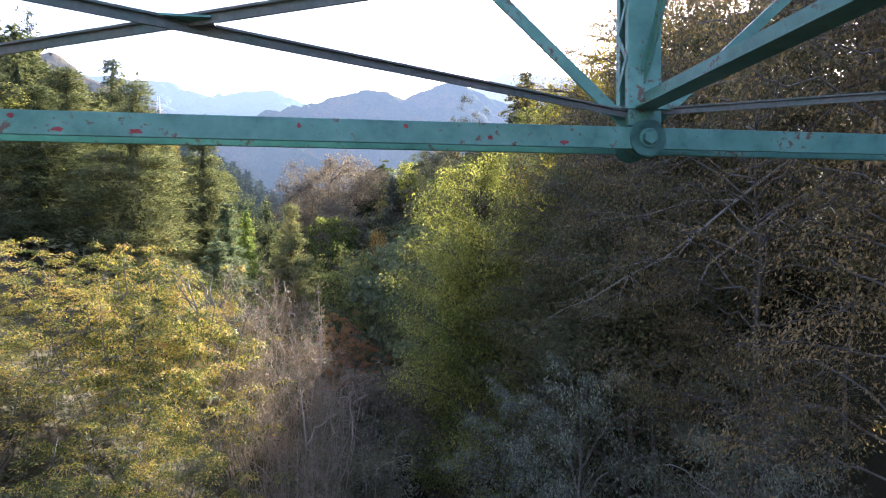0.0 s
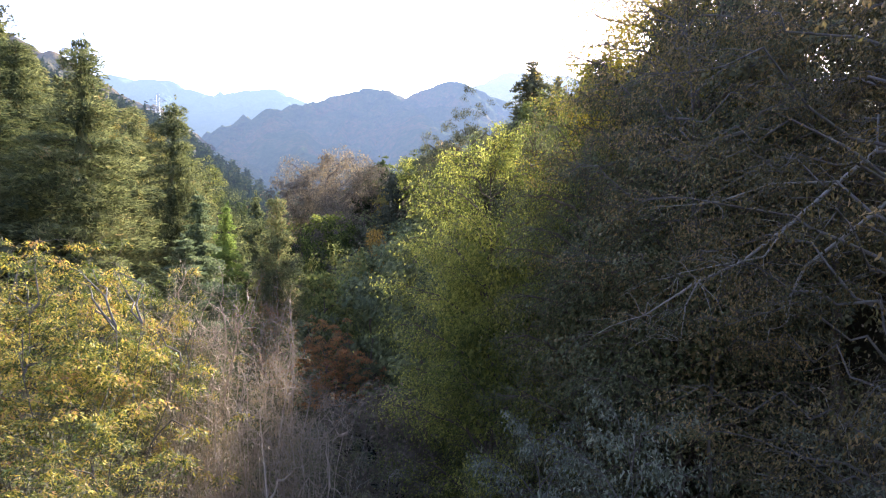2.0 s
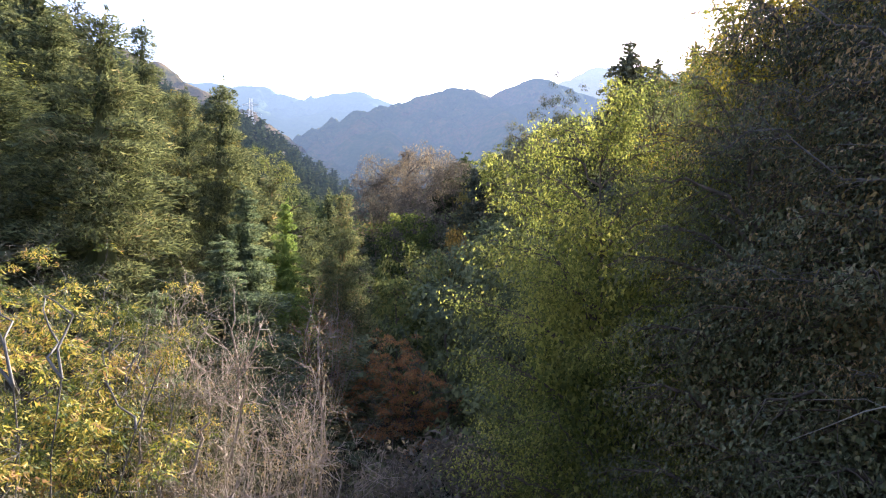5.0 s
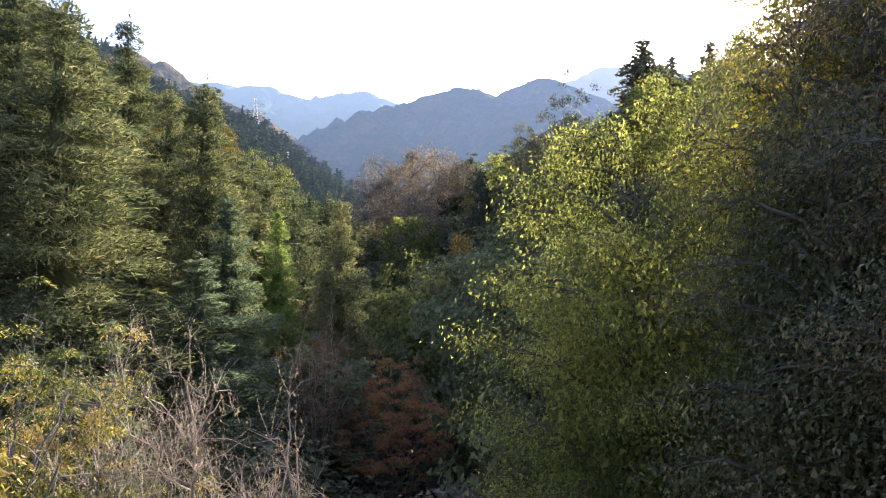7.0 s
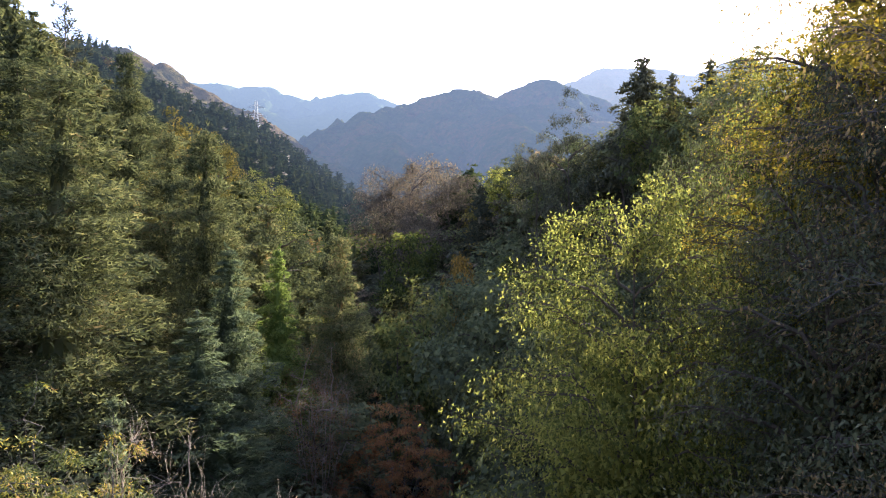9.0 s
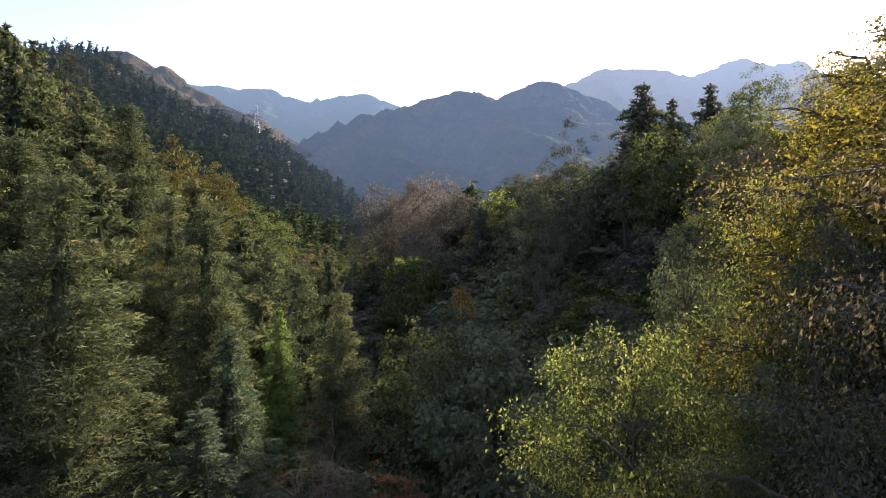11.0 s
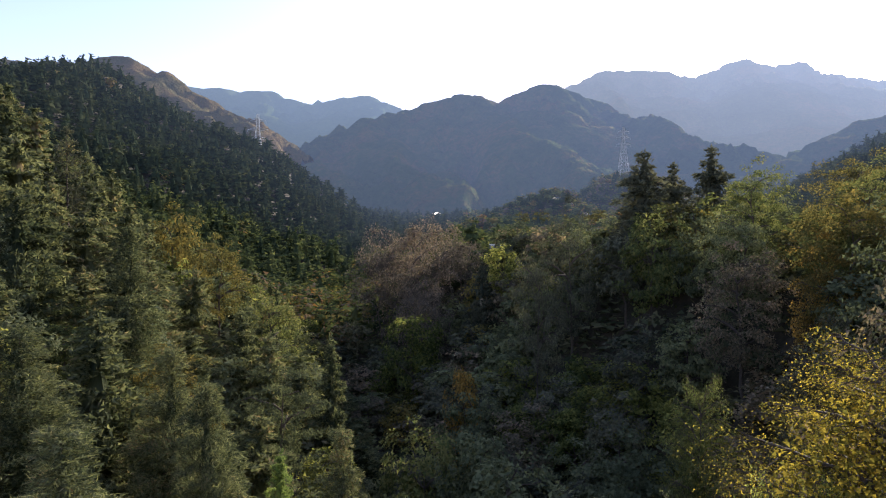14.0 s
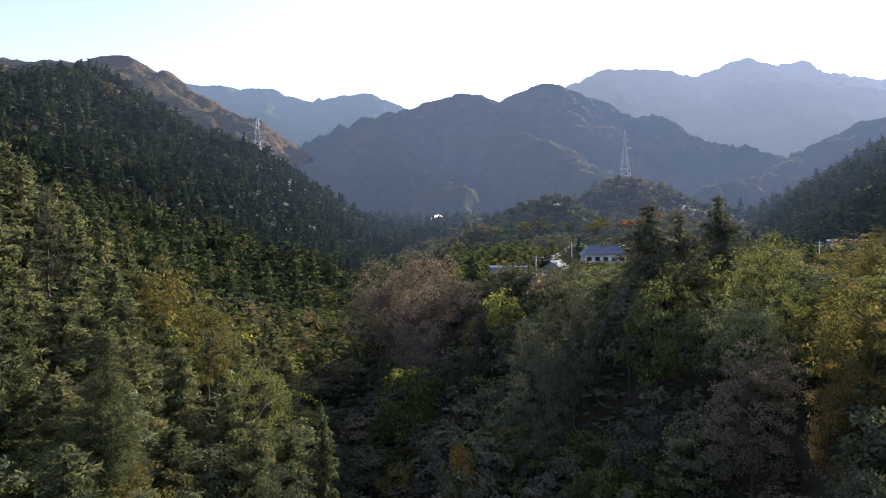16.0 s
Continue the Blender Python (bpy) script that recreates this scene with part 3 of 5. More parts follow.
def ground_height(x, y):
    x, y = np.asarray(x, float), np.asarray(y, float)
    floor = np.interp(y, [-300, 0, 34, 100, 200, 300, 350, 450, 600, 900], [-6, -1, 0, 4, 11, 20, 25, 35, 49, 60])
    d = x - gorge_axis(y)
    foot = np.interp(y, [0, 125, 200, 300, 450, 600], [2.2, 2.2, 14, 25, 62, 110])
    left = np.clip(-d - foot, 0, None) * np.interp(y, [0, 85, 125, 170, 260, 350, 470, 600], [0.75, 0.75, 0.38, 0.34, 0.45, 0.53, 0.5, 0.1])
    left = np.minimum(left, np.interp(y, [0, 130, 350], [60, 60, 92]))
    dr = np.clip(d - 2.2, 0, None)
    near = np.interp(y, [30, 50], [1, 0])
    right = floor + near * (dr * 0.68 + np.clip(dr - 8, 0, None) * 0.7) + (1 - near) * (dr * 0.38 + np.clip(dr - 16, 0, None) * 0.82)
    top = np.interp(y, [0, 60, 120, 250, 400, 560, 900], [24.5, 23.5, 22.3, 24.0, 35, 50, 60])
    edge = np.interp(y, [0, 100, 200, 290, 400, 600, 760, 950], [60, 75, 115, 92, 118, 180, 300, 460])
    top = top + np.clip(x - edge, 0, 170) * 0.55
    top = top + 34 * np.exp(-(((x - 72) / 48) ** 2 + ((y - 570) / 60) ** 2)) + 23 * np.exp(-(((x - 6) / 28) ** 2 + ((y - 445) / 35) ** 2))
    top = top + 4 * np.exp(-(((x - 82) / 16) ** 2 + ((y - 188) / 14) ** 2)) + 3.6 * np.exp(-(((x - 91) / 6) ** 2 + ((y - 184) / 7) ** 2)) - 2.4 * np.exp(-(((x + 8) / 12) ** 2 + ((y - 181) / 12) ** 2))
    right = -np.logaddexp(-right / 1.5, -top / 1.5) * 1.5
    left = left + 17 * np.exp(-(((x + 288) / 45) ** 2 + ((y - 395) / 60) ** 2))
    left = left + 16 * np.exp(-(((x + 172) / 48) ** 2 + ((y - 390) / 60) ** 2))
    h = np.where(d < 0, floor + left, np.maximum(right, floor - 3))
    bank = np.clip((np.abs(d) - 2) / 6, 0, 1)
    far = np.clip((np.hypot(x, y) - 60) / 200, 0, 1)
    return h + bank * (0.55 * waves(x, y, 9, 3) + 1.2 * waves(x, y, 31, 4)) + far * 5 * waves(x, y, 120, 5) + 0.12 * waves(x, y, 2.2, 6, 2)


def gz(x, y):
    return float(ground_height(np.array([x]), np.array([y]))[0])


def grid_mesh(name, xs, ys, height, mat):
    gx, gy = np.meshgrid(xs, ys)
    v = np.stack([gx, gy, height(gx, gy)], -1).reshape(-1, 3)
    i, j = np.meshgrid(np.arange(len(ys) - 1), np.arange(len(xs) - 1), indexing="ij")
    a = (i * len(xs) + j).ravel()
    return quick_mesh(name, v, np.stack([a, a + 1, a + len(xs) + 1, a + len(xs)], 1), mat, True)


xs = np.concatenate([np.linspace(-3000, -330, 14), np.arange(-300, -90, 10), np.arange(-90, 60, 1.5), np.arange(60, 300, 10), np.linspace(330, 3000, 14)])
ys = np.concatenate([np.linspace(-2500, -120, 10), np.arange(-100, -10, 6), np.arange(-10, 120, 1.5), np.arange(120, 700, 8), np.linspace(720, 4000, 16)])
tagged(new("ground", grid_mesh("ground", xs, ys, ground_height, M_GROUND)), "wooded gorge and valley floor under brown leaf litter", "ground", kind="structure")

# water at the bottom of the gorge
M_WATER, nt, out = material("stream water")
p = nt.nodes.new("ShaderNodeBsdfPrincipled")
p.inputs["Base Color"].default_value, p.inputs["Roughness"].default_value, p.inputs["IOR"].default_value = (0.02, 0.03, 0.03, 1), 0.08, 1.33
nt.links.new(bump(nt, noise_tex(nt, 2.5, 3.0), 0.35, 0.05), p.inputs["Normal"])
nt.links.new(p.outputs[0], out.inputs[0])
sy = np.arange(-30, 52, 1.5)
sx = gorge_axis(sy) + 0.5 * np.sin(sy * 0.37)
sz = np.array([gz(a, b) for a, b in zip(sx, sy)]) + 0.12
sw = 1.0 + 0.35 * np.sin(sy * 0.9)
v = np.concatenate([np.stack([sx - sw, sy, sz], 1), np.stack([sx + sw, sy, sz], 1)])
n = len(sy)
i = np.arange(n - 1)
tagged(new("water", quick_mesh("water", v, np.stack([i, i + n, i + n + 1, i + 1], 1), M_WATER, True)), "narrow dark stream at the bottom of the gorge", "stream", kind="structure")

# ---- mountains ----
# ridges: lines of crest points (x, y, z)
CENTRAL = [[(-450, 1114, 201), (-351, 1129, 238), (-291, 1138, 265), (-207, 1150, 281), (-123, 1163, 298), (-63, 1172, 297), (11, 1183, 315), (120, 1260, 300)],
           [(-123, 1163, 298), (5, 928, 182), (56, 783, 121)], [(-207, 1150, 281), (-127, 908, 142), (-93, 710, 94)],
           [(-291, 1138, 265), (-205, 897, 158), (-105, 709, 94)], [(-351, 1129, 238), (-314, 931, 160), (-244, 789, 118)], [(120, 1260, 300), (205, 1050, 215), (320, 880, 130)]]
LEFTMID = [[(-823, 908, 322), (-762, 917, 316), (-719, 924, 312), (-646, 934, 326), (-581, 944, 299), (-521, 952, 277), (-460, 961, 229), (-374, 973, 175)],
           [(-646, 934, 326), (-560, 800, 220), (-430, 700, 130)], [(-521, 952, 277), (-400, 860, 160)]]
RIGHT = [[(0, 1530, 350), (60, 1544, 390), (138, 1556, 433), (235, 1570, 435), (358, 1588, 425), (474, 1606, 462), (539, 1615, 443), (597, 1624, 458), (681, 1636, 425), (795, 1653, 412), (1000, 1690, 380)],
         [(138, 1556, 433), (152, 1253, 278), (218, 1009, 157)], [(597, 1624, 458), (389, 1389, 271), (281, 1170, 157)], [(795, 1653, 412), (700, 1350, 300), (560, 1150, 200)]]
LOWRIGHT = [[(620, 1060, 260), (432, 991, 193), (294, 869, 130), (185, 751, 97)], [(432, 991, 193), (360, 800, 120)]]
FARLEFT = [[(-1200, 1870, 540), (-1041, 1889, 521), (-834, 1919, 509), (-730, 1934, 479), (-515, 1966, 495), (-403, 1982, 451), (-250, 2000, 400)],
           [(-834, 1919, 509), (-740, 1700, 330)], [(-515, 1966, 495), (-520, 1720, 330)]]


def mountain_height(ridges, slope, seed):
    def height(x, y):
        wx, wy = x + 20 * waves(x, y, 170, seed, 2), y + 10 * waves(x, y, 120, seed + 1, 2)
        h, top = np.full(np.shape(x), 30.0), np.full(np.shape(x), 30.0)
        for line in ridges:
            for a, b in zip(line[:-1], line[1:]):
                ab = np.array(b[:2], float) - np.array(a[:2], float)
                t = np.clip(((wx - a[0]) * ab[0] + (wy - a[1]) * ab[1]) / (ab @ ab), 0, 1)
                dist = np.hypot(wx - a[0] - t * ab[0], wy - a[1] - t * ab[1])
                top = np.where(dist < 160, np.maximum(top, a[2] + t * (b[2] - a[2])), top)
                h = np.maximum(h, a[2] + t * (b[2] - a[2]) - slope * dist * (1 - np.exp(-dist / 30) * 0.5))
        gully = np.abs(waves(x, y, 110, seed + 2, 3)) * 26
        return h - gully * np.clip((top - h) / 40, 0, 1) + 1.6 * waves(x, y, 34, seed + 3, 2) + 0.5 * waves(x, y, 11, seed + 4, 2)
    return height


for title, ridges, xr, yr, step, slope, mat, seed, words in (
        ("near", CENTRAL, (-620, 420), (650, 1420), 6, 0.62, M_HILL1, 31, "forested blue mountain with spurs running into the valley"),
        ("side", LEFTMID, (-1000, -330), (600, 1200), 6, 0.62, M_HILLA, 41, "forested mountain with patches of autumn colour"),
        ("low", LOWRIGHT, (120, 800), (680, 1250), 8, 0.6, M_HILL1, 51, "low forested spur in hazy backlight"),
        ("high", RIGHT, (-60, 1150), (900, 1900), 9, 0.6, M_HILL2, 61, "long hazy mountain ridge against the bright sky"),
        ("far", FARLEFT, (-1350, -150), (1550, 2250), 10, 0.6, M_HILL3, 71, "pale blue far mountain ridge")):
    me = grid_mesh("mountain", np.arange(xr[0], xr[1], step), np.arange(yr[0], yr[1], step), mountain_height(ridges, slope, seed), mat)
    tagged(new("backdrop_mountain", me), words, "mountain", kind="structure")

# ---- trees ----
PROTO = {}


def tree_proto(kind, name, wood, crown, bark, height, spread):
    PROTO.setdefault(kind, []).append(dict(name=name, wood=wood.mesh("trunk", bark), crown=quick_mesh("crown", *crown) if crown else None, height=height, spread=spread, made={}, turn=0))


def plant(kind, x, y, top, spread, mat, label, category="tree", group="", sink=0.15, variant=None, base=None, seed=None):
    """One tree of a kind with its foot on the ground, its top at that height and that half width."""
    options = PROTO[kind]
    rng = random.Random(int(x * 131 + y * 977) if seed is None else seed)
    pr = options[rng.randrange(len(options)) if variant is None else variant % len(options)]
    foot = (gz(x, y) if base is None else base) - sink
    sx, sh = spread / pr["spread"], max(1.0, top - foot) / pr["height"]
    m = pose(x, y, foot, 0, 0, rng.random() * 360) @ Matrix.Diagonal((sx, sx, sh, 1))
    key = (mat.name if mat else "", label)
    if key in pr["made"]:
        first = pr["made"][key]
        return copy_thing(first, m @ Matrix.Diagonal([1 / s for s in first.scale] + [1]))
    ob = new(pr["name"])
    tagged(ob, label, category, group)
    part("trunk", pr["wood"], ob)
    if pr["crown"]:
        c = part("crown", pr["crown"], ob)
        if not pr["crown"].materials:
            pr["crown"].materials.append(mat)
        c.material_slots[0].link = "OBJECT"
        c.material_slots[0].material = mat
    ob.matrix_basis = m
    pr["made"][key] = ob
    return ob


for s in range(2):
    tree_proto("cedar_near", "conifer_tree", *with_core(cedar_tree(100 + s, 14, 3.3, 26, 8, 50000, 0.23, 0.03, 0.28, 0.62, 1.0, True, 0.21), skirts(500 + s, 12.2, 1.15, 9, 12, 0.08, 0.75)), M_BARK, 14, 3.3)
tree_proto("cypress_near", "conifer_tree", *with_core(cedar_tree(110, 9, 2.4, 24, 9, 32000, 0.19, 0.02, 0.55, 0.9, 0.8, True, 0.22), skirts(510, 7.8, 1.2, 8, 12, 0.03, 0.95)), M_BARK, 9, 2.4)
tree_proto("sapling", "conifer_sapling", *conifer(112, 5, 1.3, 15, 6, 7, 8, 0.24, 0.02, 0.35, 0.1, 0.9, 0.34), M_BARK, 5, 1.3)
for s in range(4):
    tree_proto("cedar", "conifer_tree", *with_core(cedar_tree(120 + s, 11, 2.7, 16, 6, 5600, 0.44, 0.05, 0.22, 0.54, 1.0, True, 0.32), skirts(520 + s, 9.9, 1.3, 7, 10, 0.06, 0.75)), M_BARK, 11, 2.7)
for s in range(3):
    tree_proto("cedar_far", "conifer_tree", *with_core(cedar_tree(130 + s, 11, 2.7, 11, 5, 1350, 0.66, 0.08, 0.22, 0.68, 1.1), skirts(530 + s, 10.2, 1.6, 6, 9, 0.08, 0.8)), M_BARK, 11, 2.7)
tree_proto("spire", "conifer_tree", *with_core(cedar_tree(138, 11, 3.2, 18, 6, 6200, 0.42, 0.05, 0.25, 0.72, 1.05), skirts(538, 10.0, 1.9, 8, 11, 0.06, 0.85)), M_BARK, 11, 3.2)
tree_proto("pine", "pine_tree", *conifer(140, 11, 3.2, 13, 4, 6, 7, 0.55, 0.3, 0.0, 0.15, 0.6, 0.3), M_BARK, 11, 3.2)
tree_proto("lime_near", "broadleaved_tree", *filled(layered_tree(200, 14, 3.8, 1.8, 64, 11, 84000, 0.088, 0.45, 0.3, 0.1, 0.7, 0.46, thick=0.6, loose=0.23), 207, 13.0, 3.4, 2.6, 12000, 0.16, 0.64), M_BARK, 14, 3.8)
tree_proto("yellow_near", "broadleaved_tree", *filled(layered_tree(205, 19, 4.5, 2.5, 90, 13, 112000, 0.08, 0.4, 0.3, 0.1, 0.8, 0.46, loose=0.32), 209, 18.6, 4.4, 3.0, 20000, 0.17, 0.86), M_BARK, 19, 4.5)
tree_proto("dark_near", "broadleaved_tree", *filled(layered_tree(203, 13, 3.6, 1.2, 54, 10, 40000, 0.098, 0.35, 0.5, 0.1, 1.2, 0.48, loose=0.27), 208, 12.2, 3.2, 1.8, 8000, 0.16, 0.62), M_BARK, 13, 3.6)
for s in range(2):
    tree_proto("brown_near", "broadleaved_tree", *layered_tree(210 + s, 14, 4.5, 4.6, 44, 15, 29000, 0.074, 0.2, 0.5, 0.1, 1.2, 0.36, (-0.9, 0.4), 0.36, False, 0.18, 0.48, 0.03), M_GREYBARK, 14, 4.5)
for s in range(2):
    tree_proto("shrub_near", "tall_shrub", *broadleaf(220 + s, 8, 3.2, 2.4, 260, 30000, 0.095, 22, 11, 0.22, 0.36, 0.38, sag=0.5, lump=0.55, plain=True, fine=3, thin=0.34, upright=0.7, lean=0.75, broad=0.34), M_GREYBARK, 8, 3.2)
tree_proto("pale_near", "shrub", *broadleaf(230, 5, 2.2, 0.6, 120, 5500, 0.085, 10, 3, 0.22, 0.65, 0.5, fine=2, thin=0.32, plain=True), M_PALEBARK, 5, 2.2)
tree_proto("pale_shrub", "shrub", *layered_tree(236, 5, 2.2, 0.5, 34, 9, 13000, 0.075, 0.5, 0.3, 0.12, 0.6, 0.42, thick=0.5, loose=0.22, broad=0.5), M_GREYBARK, 5, 2.2)
for s in range(2):
    tree_proto("twigs_near", "bare_shrub", *broadleaf(240 + s, 6, 2.4, 0.6, 150, 6500, 0.055, 14, 10, 0.6, 0.5, 0.4, fine=8, thin=0.7, upright=0.45, lean=0.75), M_TWIG, 6, 2.4)
for s in range(4):
    tree_proto("broad", "broadleaved_tree", *broadleaf(250 + s, 9, 3.2, 1.5, 95, 3800, 0.30, 7, 1, 0.5, 0.8, 0.25, sag=0.15, twigs=False, shell=0.7, plain=True, lump=0.35), M_BARK, 9, 3.2)
for s in range(3):
    tree_proto("broad_far", "broadleaved_tree", *broadleaf(260 + s, 9, 3.2, 1.5, 55, 1050, 0.5, 4, 1, 0.55, 0.95, 0.25, sag=0.15, twigs=False, shell=0.9, plain=True, lump=0.35), M_BARK, 9, 3.2)
for s in range(2):
    tree_proto("broad_mid", "broadleaved_tree", *broadleaf(280 + s, 12, 3.8, 1.5, 150, 10500, 0.17, 9, 1, 0.5, 0.72, 0.25, sag=0.2, twigs=False, shell=0.5, plain=True, lump=0.35), M_BARK, 12, 3.8)
for s in range(2):
    tree_proto("bare", "bare_tree", *broadleaf(270 + s, 9, 3.6, 2.0, 120, 6500, 0.2, 12, 2, 0.5, 0.8, 0.33, fine=2, thin=0.7, plain=True), M_BARK, 9, 3.6)

KEY = []


def key_tree(*a, **k):
    KEY.append((a[1], a[2], a[4]))
    return plant(*a, **k)


SHRUB = "tall multi-stemmed shrub with yellow and green autumn leaves"
TWIG = "leafless shrub of pale sunlit twigs on the bank"
for x, y, top, r in ((-8.4, 18.8, 12.9, 3.4), (-10.9, 22.8, 12.7, 2.7), (-11.4, 16.0, 11.2, 3.0), (-7.2, 15.4, 9.3, 2.6), (-12.5, 19.5, 12.8, 2.8), (-8.2, 22.3, 12.1, 2.2)):
    key_tree("shrub_near", x, y, top, r, M_SHRUB, SHRUB, "shrub")
for x, y, top, r in ((-5.3, 22.8, 11.0, 2.1), (-7.6, 24.0, 11.7, 2.0), (-4.6, 20.6, 8.8, 2.0), (-6.5, 22.6, 11.4, 1.8), (-4.1, 22.8, 10.0, 1.7)):
    key_tree("twigs_near", x, y, top, r, M_BROWN, TWIG, "shrub")
for x, y, top, r in ((-3.4, 17.0, 6.6, 2.4), (-5.4, 13.6, 6.6, 2.2)):
    key_tree("pale_near", x, y, top, r, M_BROWN, "grey brown shrub with small dry leaves in the gorge", "shrub")
for x, y, top, r in ((-2.8, 21.5, 7.0, 2.2), (-2.8, 26.0, 7.0, 2.2), (-1.0, 13.0, 4.6, 2.0), (-0.6, 19.0, 5.0, 2.0)):
    key_tree("pale_near", x, y, top, r, M_DARK, "dark green shrub in the shaded gorge", "shrub")
CEDAR = "tall cedar with dense drooping olive green boughs"
for x, y, top, r in ((-14.9, 31.2, 21.0, 3.9), (-19.2, 30.6, 20.4, 3.6), (-14.6, 39.4, 20.7, 2.8), (-21.5, 37.0, 23.2, 3.6), (-18.9, 43.8, 21.4, 3.2), (-24.5, 33.0, 24.0, 3.6), (-26.0, 51.0, 27.9, 3.4)):
    key_tree("cedar_near", x, y, top, r, M_CONIFER, CEDAR)
CYPRESS = "cypress with pale blue green feathery foliage"
for x, y, top, r in ((-11.7, 33.7, 13.1, 3.4), (-12.4, 37.2, 15.4, 3.0)):
    key_tree("cypress_near", x, y, top, r, M_CYPRESS, CYPRESS)
key_tree("cedar_near", -11.4, 48.5, 16.3, 2.8, M_CONIFER, CEDAR)
key_tree("cypress_near", -13.9, 45.7, 15.4, 2.7, M_FRESH, "slender conifer with fresh green foliage")
key_tree("sapling", -11.4, 28.8, 11.3, 1.2, M_CYPRESS, "young conifer standing among the twigs", "tree")
key_tree("sapling", -13.2, 28.2, 10.5, 1.3, M_CONIFER, "young conifer standing among the twigs", "tree")
key_tree("twigs_near", -9.7, 39.9, 10.9, 1.7, M_RUST, "small leafless tree with pale spreading twigs", "tree")
key_tree("shrub_near", -6.6, 41.4, 8.6, 2.7, M_RUST, "low tree with rust red leaves in the gorge")
key_tree("bare", -2.4, 29.6, 8.2, 3.0, M_MAUVE, "leafless brown tree in the shaded gorge")
LIMETREE = "broadleaved tree with backlit lime green leaves"
key_tree("lime_near", 1.6, 28.2, 17.0, 3.4, M_LIME, LIMETREE)
key_tree("dark_near", 5.8, 30.8, 20.6, 2.2, M_LIME, "slender broadleaved tree with lime green leaves")
key_tree("yellow_near", 8.8, 31.0, 24.0, 4.8, M_YELLOW, "broadleaved tree with bright yellow sunlit leaves")
SHADED = "broadleaved tree with glossy dull green leaves in shade"
for x, y, top, r in ((4.6, 25.6, 16.4, 2.9), (6.6, 23.2, 16.0, 3.4), (6.4, 27.4, 19.4, 2.6), (10.2, 27.4, 22.6, 3.8), (8.0, 25.4, 20.4, 3.2)):
    key_tree("dark_near", x, y, top, r, M_SHEEN, SHADED)
key_tree("dark_near", 4.0, 33.9, 18.5, 2.2, M_GREEN, "slender broadleaved tree with dull green leaves")
key_tree("dark_near", 6.5, 42.9, 20.6, 1.7, M_CREST, "slender broadleaved tree with lime green leaves")
BROWN = "broadleaved tree with sparse dry brown leaves and pale branches"
for x, y, top, r in ((7.8, 15.8, 19.5, 4.3), (8.4, 11.2, 20.0, 4.5), (11.5, 18.5, 24.0, 4.8), (7.4, 22.4, 21.8, 4.4)):
    tree = key_tree("brown_near", x, y, top, r, M_OCHRE, BROWN)
# bare pale limbs that reach out of the bank over the gorge
wood = Tubes()
rng = np.random.default_rng(77)
for line, thick in (([(10.6, 18.8, 15.4), (9.4, 18.8, 14.6), (8.4, 18.5, 13.9), (7.0, 18.0, 12.9), (6.1, 18.0, 12.2), (5.2, 18.0, 11.8), (4.1, 18.0, 11.1)], 0.06),
                    ([(7.0, 18.0, 12.9), (6.4, 17.7, 12.3), (5.7, 17.5, 12.2), (4.6, 17.3, 12.0)], 0.028),
                    ([(11.0, 18.6, 14.4), (9.6, 18.5, 13.6), (8.3, 18.2, 12.7), (7.4, 18.0, 12.1), (7.1, 18.0, 11.5), (7.0, 17.9, 11.0)], 0.055),
                    ([(5.2, 18.0, 11.8), (4.9, 17.9, 11.3), (4.8, 17.9, 10.6)], 0.02),
                    ([(8.4, 18.5, 13.9), (7.2, 18.9, 13.9), (6.0, 19.0, 13.5), (4.9, 19.0, 13.4)], 0.03)):
    line = np.array(line)
    wood.add(line, np.linspace(thick, thick * 0.25, len(line)), 6)
    for _ in range(16):
        k = rng.integers(1, len(line))
        e = line[k] + rng.normal(0, 0.45, 3) + np.array([-0.45, 0, -0.1])
        wood.add(arc(line[k], e, 0.08, 5, rng, 0.05), np.linspace(thick * 0.22, 0.004, 5), 3)
part("limb", wood.mesh("limb", M_PALEBARK), tree, "pale grey bare limb").matrix_basis = tree.matrix_basis.inverted()
for x, y, top, r, mat in ((14.5, 29.0, 27.0, 4.4, M_BROWN), (19.0, 29.0, 31.0, 4.6, M_DARK), (12.0, 36.0, 25.0, 4.0, M_BROWN), (17.5, 17.5, 27.0, 4.4, M_BROWN), (21.0, 23.0, 32.0, 4.6, M_DARK), (17.0, 41.0, 31.0, 4.2, M_GREEN), (13.6, 34.6, 28.5, 3.8, M_BROWN), (20.5, 35.0, 32.5, 4.4, M_GREEN), (11.2, 23.4, 22.0, 3.6, M_DARK), (17.5, 11.0, 27.0, 4.4, M_BROWN), (12.8, 13.5, 24.0, 4.6, M_BROWN), (15.0, 23.5, 27.0, 4.6, M_BROWN), (11.6, 31.0, 25.0, 3.6, M_BROWN), (12.9, 46.2, 22.6, 2.3, M_DARK), (15.2, 46.8, 23.0, 2.4, M_GREEN)):
    key_tree("broad_mid", x, y, top, r, mat, "broadleaved tree on the steep shaded bank")
for x, y, top, r in ((-7.6, 12.4, 6.4, 1.9), (-9.4, 14.6, 7.2, 2.0), (-11.6, 12.6, 8.0, 2.1), (-9.6, 10.8, 6.6, 1.9), (-6.6, 17.2, 7.0, 1.8), (-13.4, 15.2, 9.0, 2.2), (-12.4, 20.4, 9.6, 1.9), (-10.6, 19.8, 8.6, 1.8), (-11.2, 22.4, 9.0, 1.9), (-9.2, 22.0, 7.6, 1.8)):
    key_tree("pale_near", x, y, top, r, M_GREEN, "low green shrub under the yellowing shrubs", "shrub")
